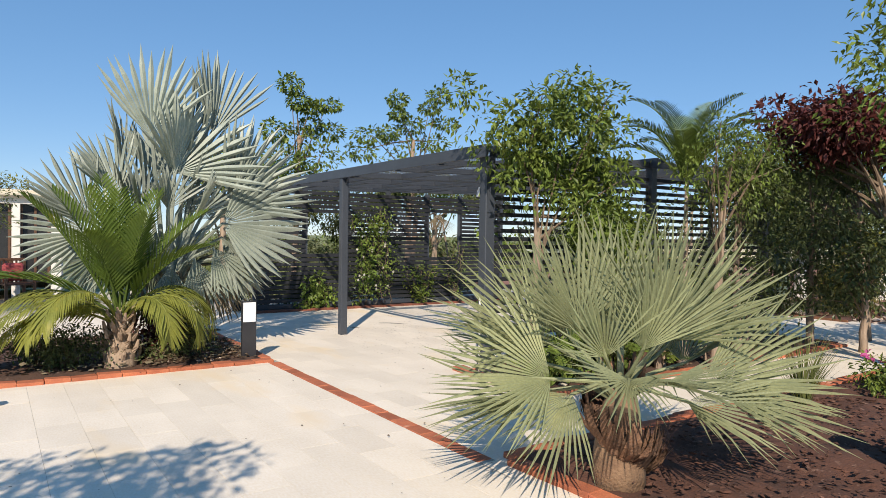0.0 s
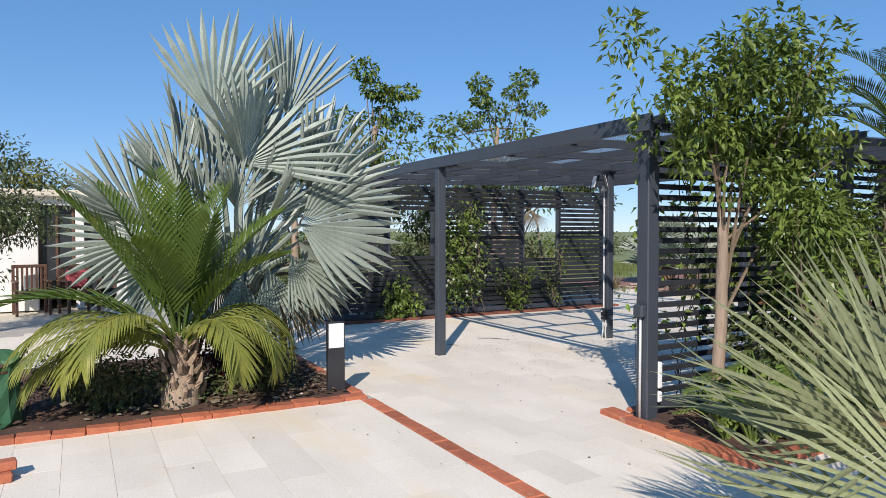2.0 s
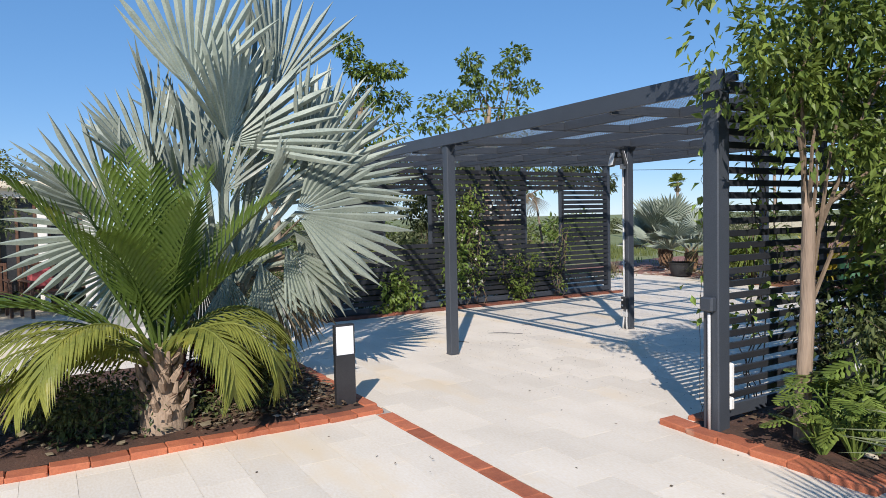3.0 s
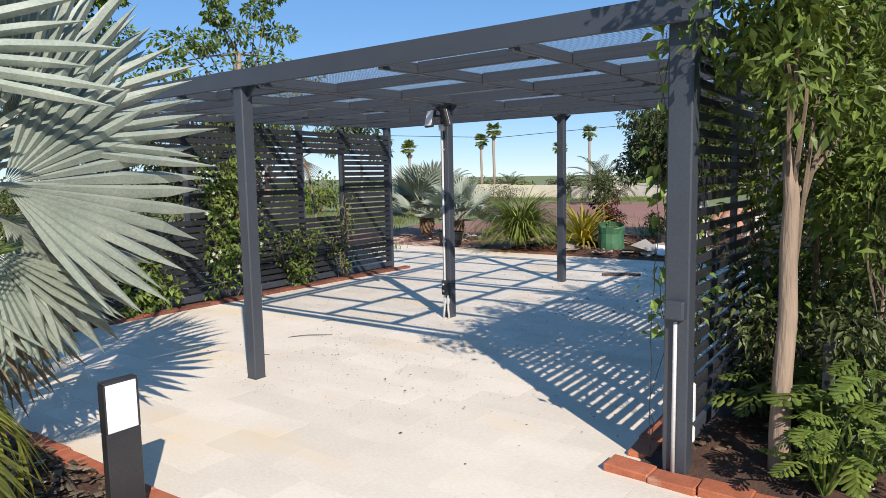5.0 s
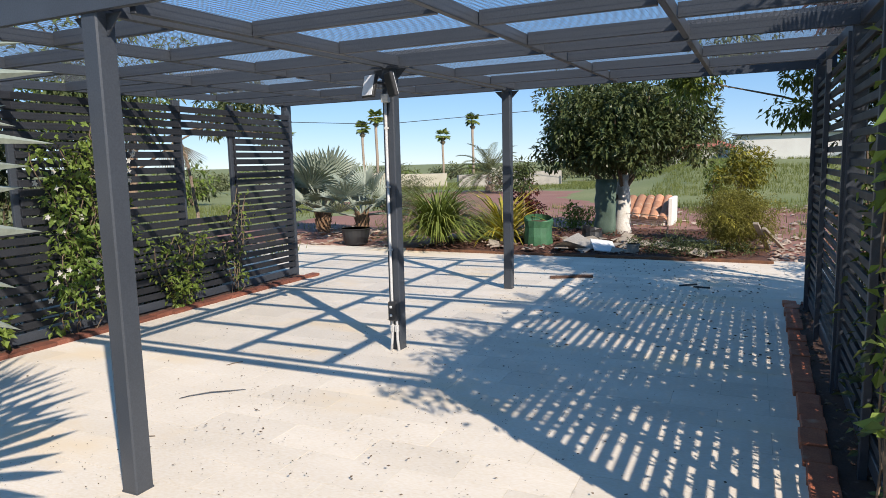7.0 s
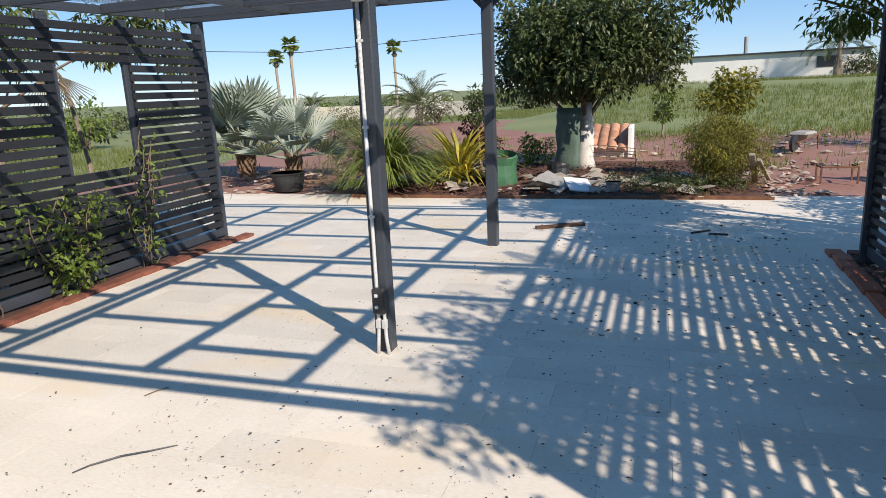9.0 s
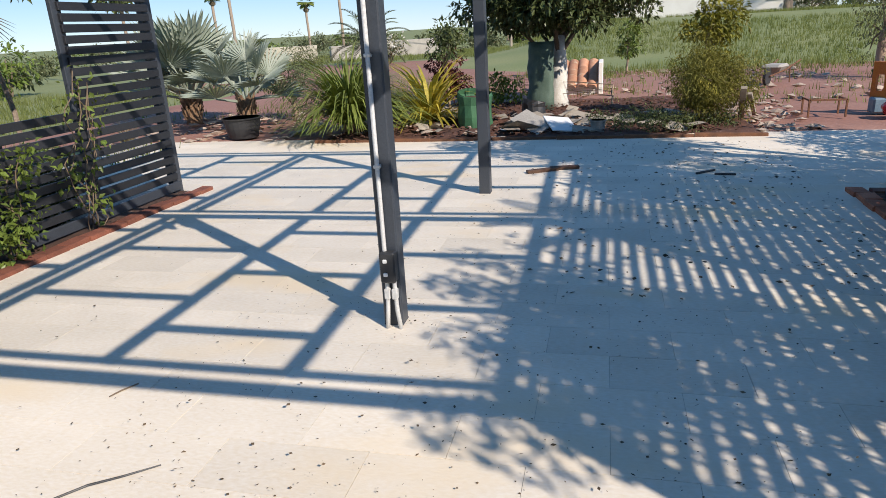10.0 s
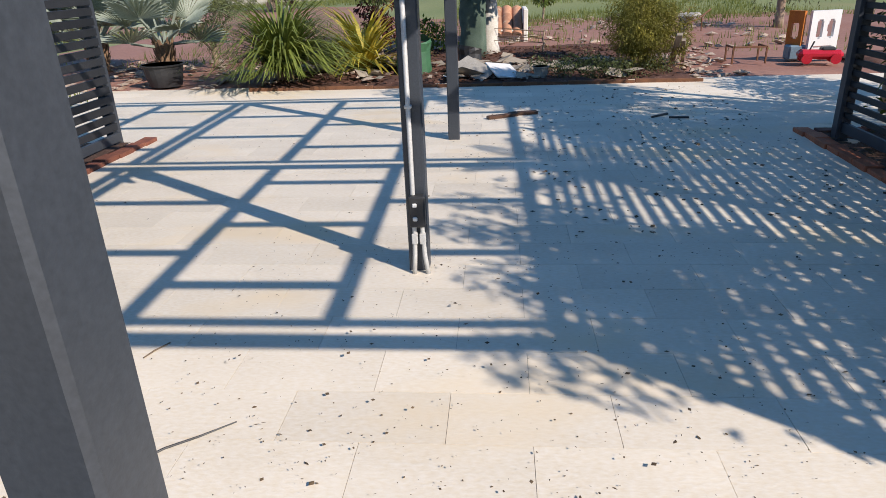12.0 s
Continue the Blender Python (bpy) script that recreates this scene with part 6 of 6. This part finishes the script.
for sx in (-.2, .2):
    for sy in (-.13, .13):
        vs, fs = tube([(sx, sy - .025, .075), (sx, sy + .025, .075)], [.075, .075], 14)
        piece("wheel", vs, fs, M_RED, car)
ob = tagged(empty("rusty_frame", 15.25, 4.95), "low rusty steel frame standing on the earth", "frame")
for x, y in ((0, -.25), (0, .25), (.35, -.25), (.35, .25)):
    part("leg", box(x, y, 0.13, 0.025, 0.025, 0.26, 0.002), M_RUST, ob)
for y in (-.25, .25):
    part("rail", box(.175, y, 0.25, 0.37, 0.025, 0.025, 0.002), M_RUST, ob)
part("rail", box(0, 0, 0.25, 0.025, 0.5, 0.025, 0.002), M_RUST, ob)
barrow = tagged(empty("wheelbarrow", 20.6, 4.5, 0.0, 150), "old grey wheelbarrow lying among rubble", "wheelbarrow")
bm = bmesh.new()
add_box(bm, 0.1, 0, 0.32, 0.62, 0.42, 0.2, 0.05)
for v in bm.verts:
    if v.co.z < 0.32:
        v.co.x *= 0.6
        v.co.y *= 0.6
part("tray", bm, M_CONCRETE, barrow)
for sy in (-.2, .2):
    vs, fs = tube([(0.55, sy * .3, .2), (0, sy, .3), (-.8, sy * 1.2, .45)], [.016] * 3, 6)
    piece("shaft", vs, fs, M_RUST, barrow)
    vs, fs = tube([(-.25, sy, .34), (-.3, sy, 0)], [.014] * 2, 6)
    piece("leg", vs, fs, M_RUST, barrow)
vs, fs = tube([(.55, -.03, .19), (.55, .03, .19)], [.19, .19], 18)
piece("wheel", vs, fs, M_BLACK, barrow)

# ---- white house to the north ----
house = tagged(empty("house", -2.6, 18.6), "low white plastered house with a flat cornice", "house")
Y = -1.2
wall_parts = ((0.2, 4.9, 0, 2.2), (3.38, 0.16, 0, 2.2), (4.15, 0.2, 0, 2.2))
for cx, w, z0, z1 in wall_parts:
    part("wall", box(cx, Y, (z0 + z1) / 2, w, 0.25, z1 - z0, 0.01), M_WHITEWALL, house)
part("wall", box(0.75, Y, 2.2, 7.0, 0.26, 0.2, 0.01), M_WHITEWALL, house)
part("wall", box(0.75, 2.2, 1.15, 7.0, 0.25, 2.3, 0.01), M_WHITEWALL, house)
part("wall", box(-2.9, 0.5, 1.15, 0.25, 3.2, 2.3, 0.01), M_WHITEWALL, house)
part("wall", box(4.2, 0.5, 1.15, 0.2, 3.2, 2.3, 0.01), M_WHITEWALL, house)
part("roof", box(0.7, 0.5, 2.36, 7.4, 3.8, 0.10, 0.02), M_CREAM, house)
part("cornice", box(0.7, Y - 0.2, 2.30, 7.4, 0.22, 0.08, 0.02), M_CREAM, house)
for cx, w in ((2.97, 0.64), (3.75, 0.58)):
    win = part("window", box(cx, Y + 0.09, 1.25, w, 0.03, 1.75, 0.004), M_GLASSDARK, house)
    for k in (-1, 0, 1):
        part("frame", box(cx + k * (w / 2 - 0.03), Y + 0.06, 1.25, 0.05, 0.05, 1.75, 0.004), M_WOOD, win)


def garden_chair(x, y, rz, cushion):
    ob = tagged(empty("garden_chair", x, y, -0.02, rz), "dark wooden garden armchair" + (" with a faded red cushion" if cushion else ""), "chair", "chairs before the house")
    for sx in (-.27, .27):
        for sy, h in ((-.25, .62), (.25, .95)):
            part("leg", box(sx, sy, h / 2, 0.05, 0.05, h, 0.004), M_WOOD, ob)
        part("armrest", box(sx, 0, 0.64, 0.08, 0.6, 0.03, 0.006), M_WOOD, ob)
    part("seat", box(0, 0, 0.42, 0.56, 0.55, 0.04, 0.006), M_WOOD, ob)
    back = part("backrest", box(0, .25, 0.92, 0.56, 0.04, 0.06, 0.006), M_WOOD, ob)
    for k in range(6):
        part("slat", box(-.2 + .08 * k, .25, 0.67, 0.04, 0.02, 0.46, 0.003), M_WOOD, back)
    if cushion:
        part("cushion", box(0.02, .16, 0.66, 0.42, 0.12, 0.38, 0.05), M_CUSHION, ob, "faded red cushion")
    return ob


garden_chair(0.75, 16.6, 20, True)
garden_chair(-0.05, 16.8, 10, False)

# ---- far walls and sheds ----
def wall_between(a, b, h, t, material, label, name="field_wall"):
    a, b = Vector(a), Vector(b)
    L = (b - a).length
    ob = tagged(empty(name, (a.x + b.x) / 2, (a.y + b.y) / 2, min(rise(a.x, a.y), rise(b.x, b.y)) - 0.06, math.degrees(math.atan2(b.y - a.y, b.x - a.x))), label, "wall")
    n = max(2, int(L / 3))
    for k in range(n):
        part("wall_section", box(-L / 2 + L * (k + .5) / n, 0, (h + .1 * (k % 2)) / 2, L / n - .02, t, h + .1 * (k % 2), .02), material, ob)
    return ob


wall_between(polar(4, 7.5, 37, 50), polar(4, 7.5, 24, 46), 1.0, .3, M_CREAM, "low pale wall across the field")
wall_between(polar(4, 7.5, 23, 44), polar(4, 7.5, 14, 48), 0.9, .3, M_CONCRETE, "low weathered wall across the field")
wall_between(polar(4, 7.5, 4, 56), polar(4, 7.5, -4, 56), 1.3, .3, M_WHITEWALL, "long white wall at the far edge of the field")
shed = tagged(empty("shed", *polar(4, 7.5, -7, 54), 1.36, -97), "long low far shed with a dark flat roof and chimney", "shed")
part("wall", box(0, 0, 0.9, 13, 4, 1.8, .02), M_WHITEWALL, shed)
part("roof", box(0, 0, 1.84, 13.4, 4.5, .1, .02), M_STEEL, shed)
for k in (4, ):
    part("window", box(k, -2.02, 1.1, 1.2, .06, .7, .01), M_GLASSDARK, shed)
vs, fs = tube([(-1, 0, 1.85), (-1, 0, 3.1)], [.14, .14], 10)
piece("chimney", vs, fs, M_CONCRETE, shed)
red = tagged(empty("far_house", *polar(2.3, 5.9, 4.6, 74), 0.6, -86), "far pale house with a low red roof", "house")
part("wall", box(0, 0, 0.95, 8.5, 5, 1.9, .02), M_WHITEWALL, red)
bm = bmesh.new()
add_box(bm, 0, 0, 2.4, 9, 5.6, 1.0, 0)
for v in bm.verts:
    if v.co.z > 2.4:
        v.co.x *= .35
        v.co.y *= .15
part("roof", bm, M_REDROOF, red)
for k in (-2.5, 0, 2.5):
    part("window", box(k, 2.52, 1.0, .9, .06, .9, .01), M_GLASSDARK, red)
    part("window", box(k, -2.52, 1.0, .9, .06, .9, .01), M_GLASSDARK, red)
vs, fs = tube([polar(2, 5.9, 42, 45) + (4.6,), polar(2, 5.9, 30, 42) + (4.1,), polar(2, 5.9, 10, 45) + (5.2,)], [.02] * 3, 5)
pole = tagged(empty("power_line", 0, 0), "thin overhead cable on poles across the field", "cable")
piece("cable", vs, fs, M_BLACK, pole)
for az, d, h in ((42, 45, 4.6), (10, 45, 5.2)):
    x, y = polar(2, 5.9, az, d)
    vs, fs = tube([(x, y, -.05), (x, y, h + .1)], [.09, .07], 8)
    piece("pole", vs, fs, M_OLDWOOD, pole)

# ---- slabs under the pergola ----
slab_mesh = mesh_of("slab", slab_v, slab_f, M_TILE)
for x, y, z in near_slabs:
    o = under(new("slab", slab_mesh), base)
    o.matrix_basis = pose(x, y, z, R.uniform(-.06, .06), R.uniform(-.06, .06), 0)
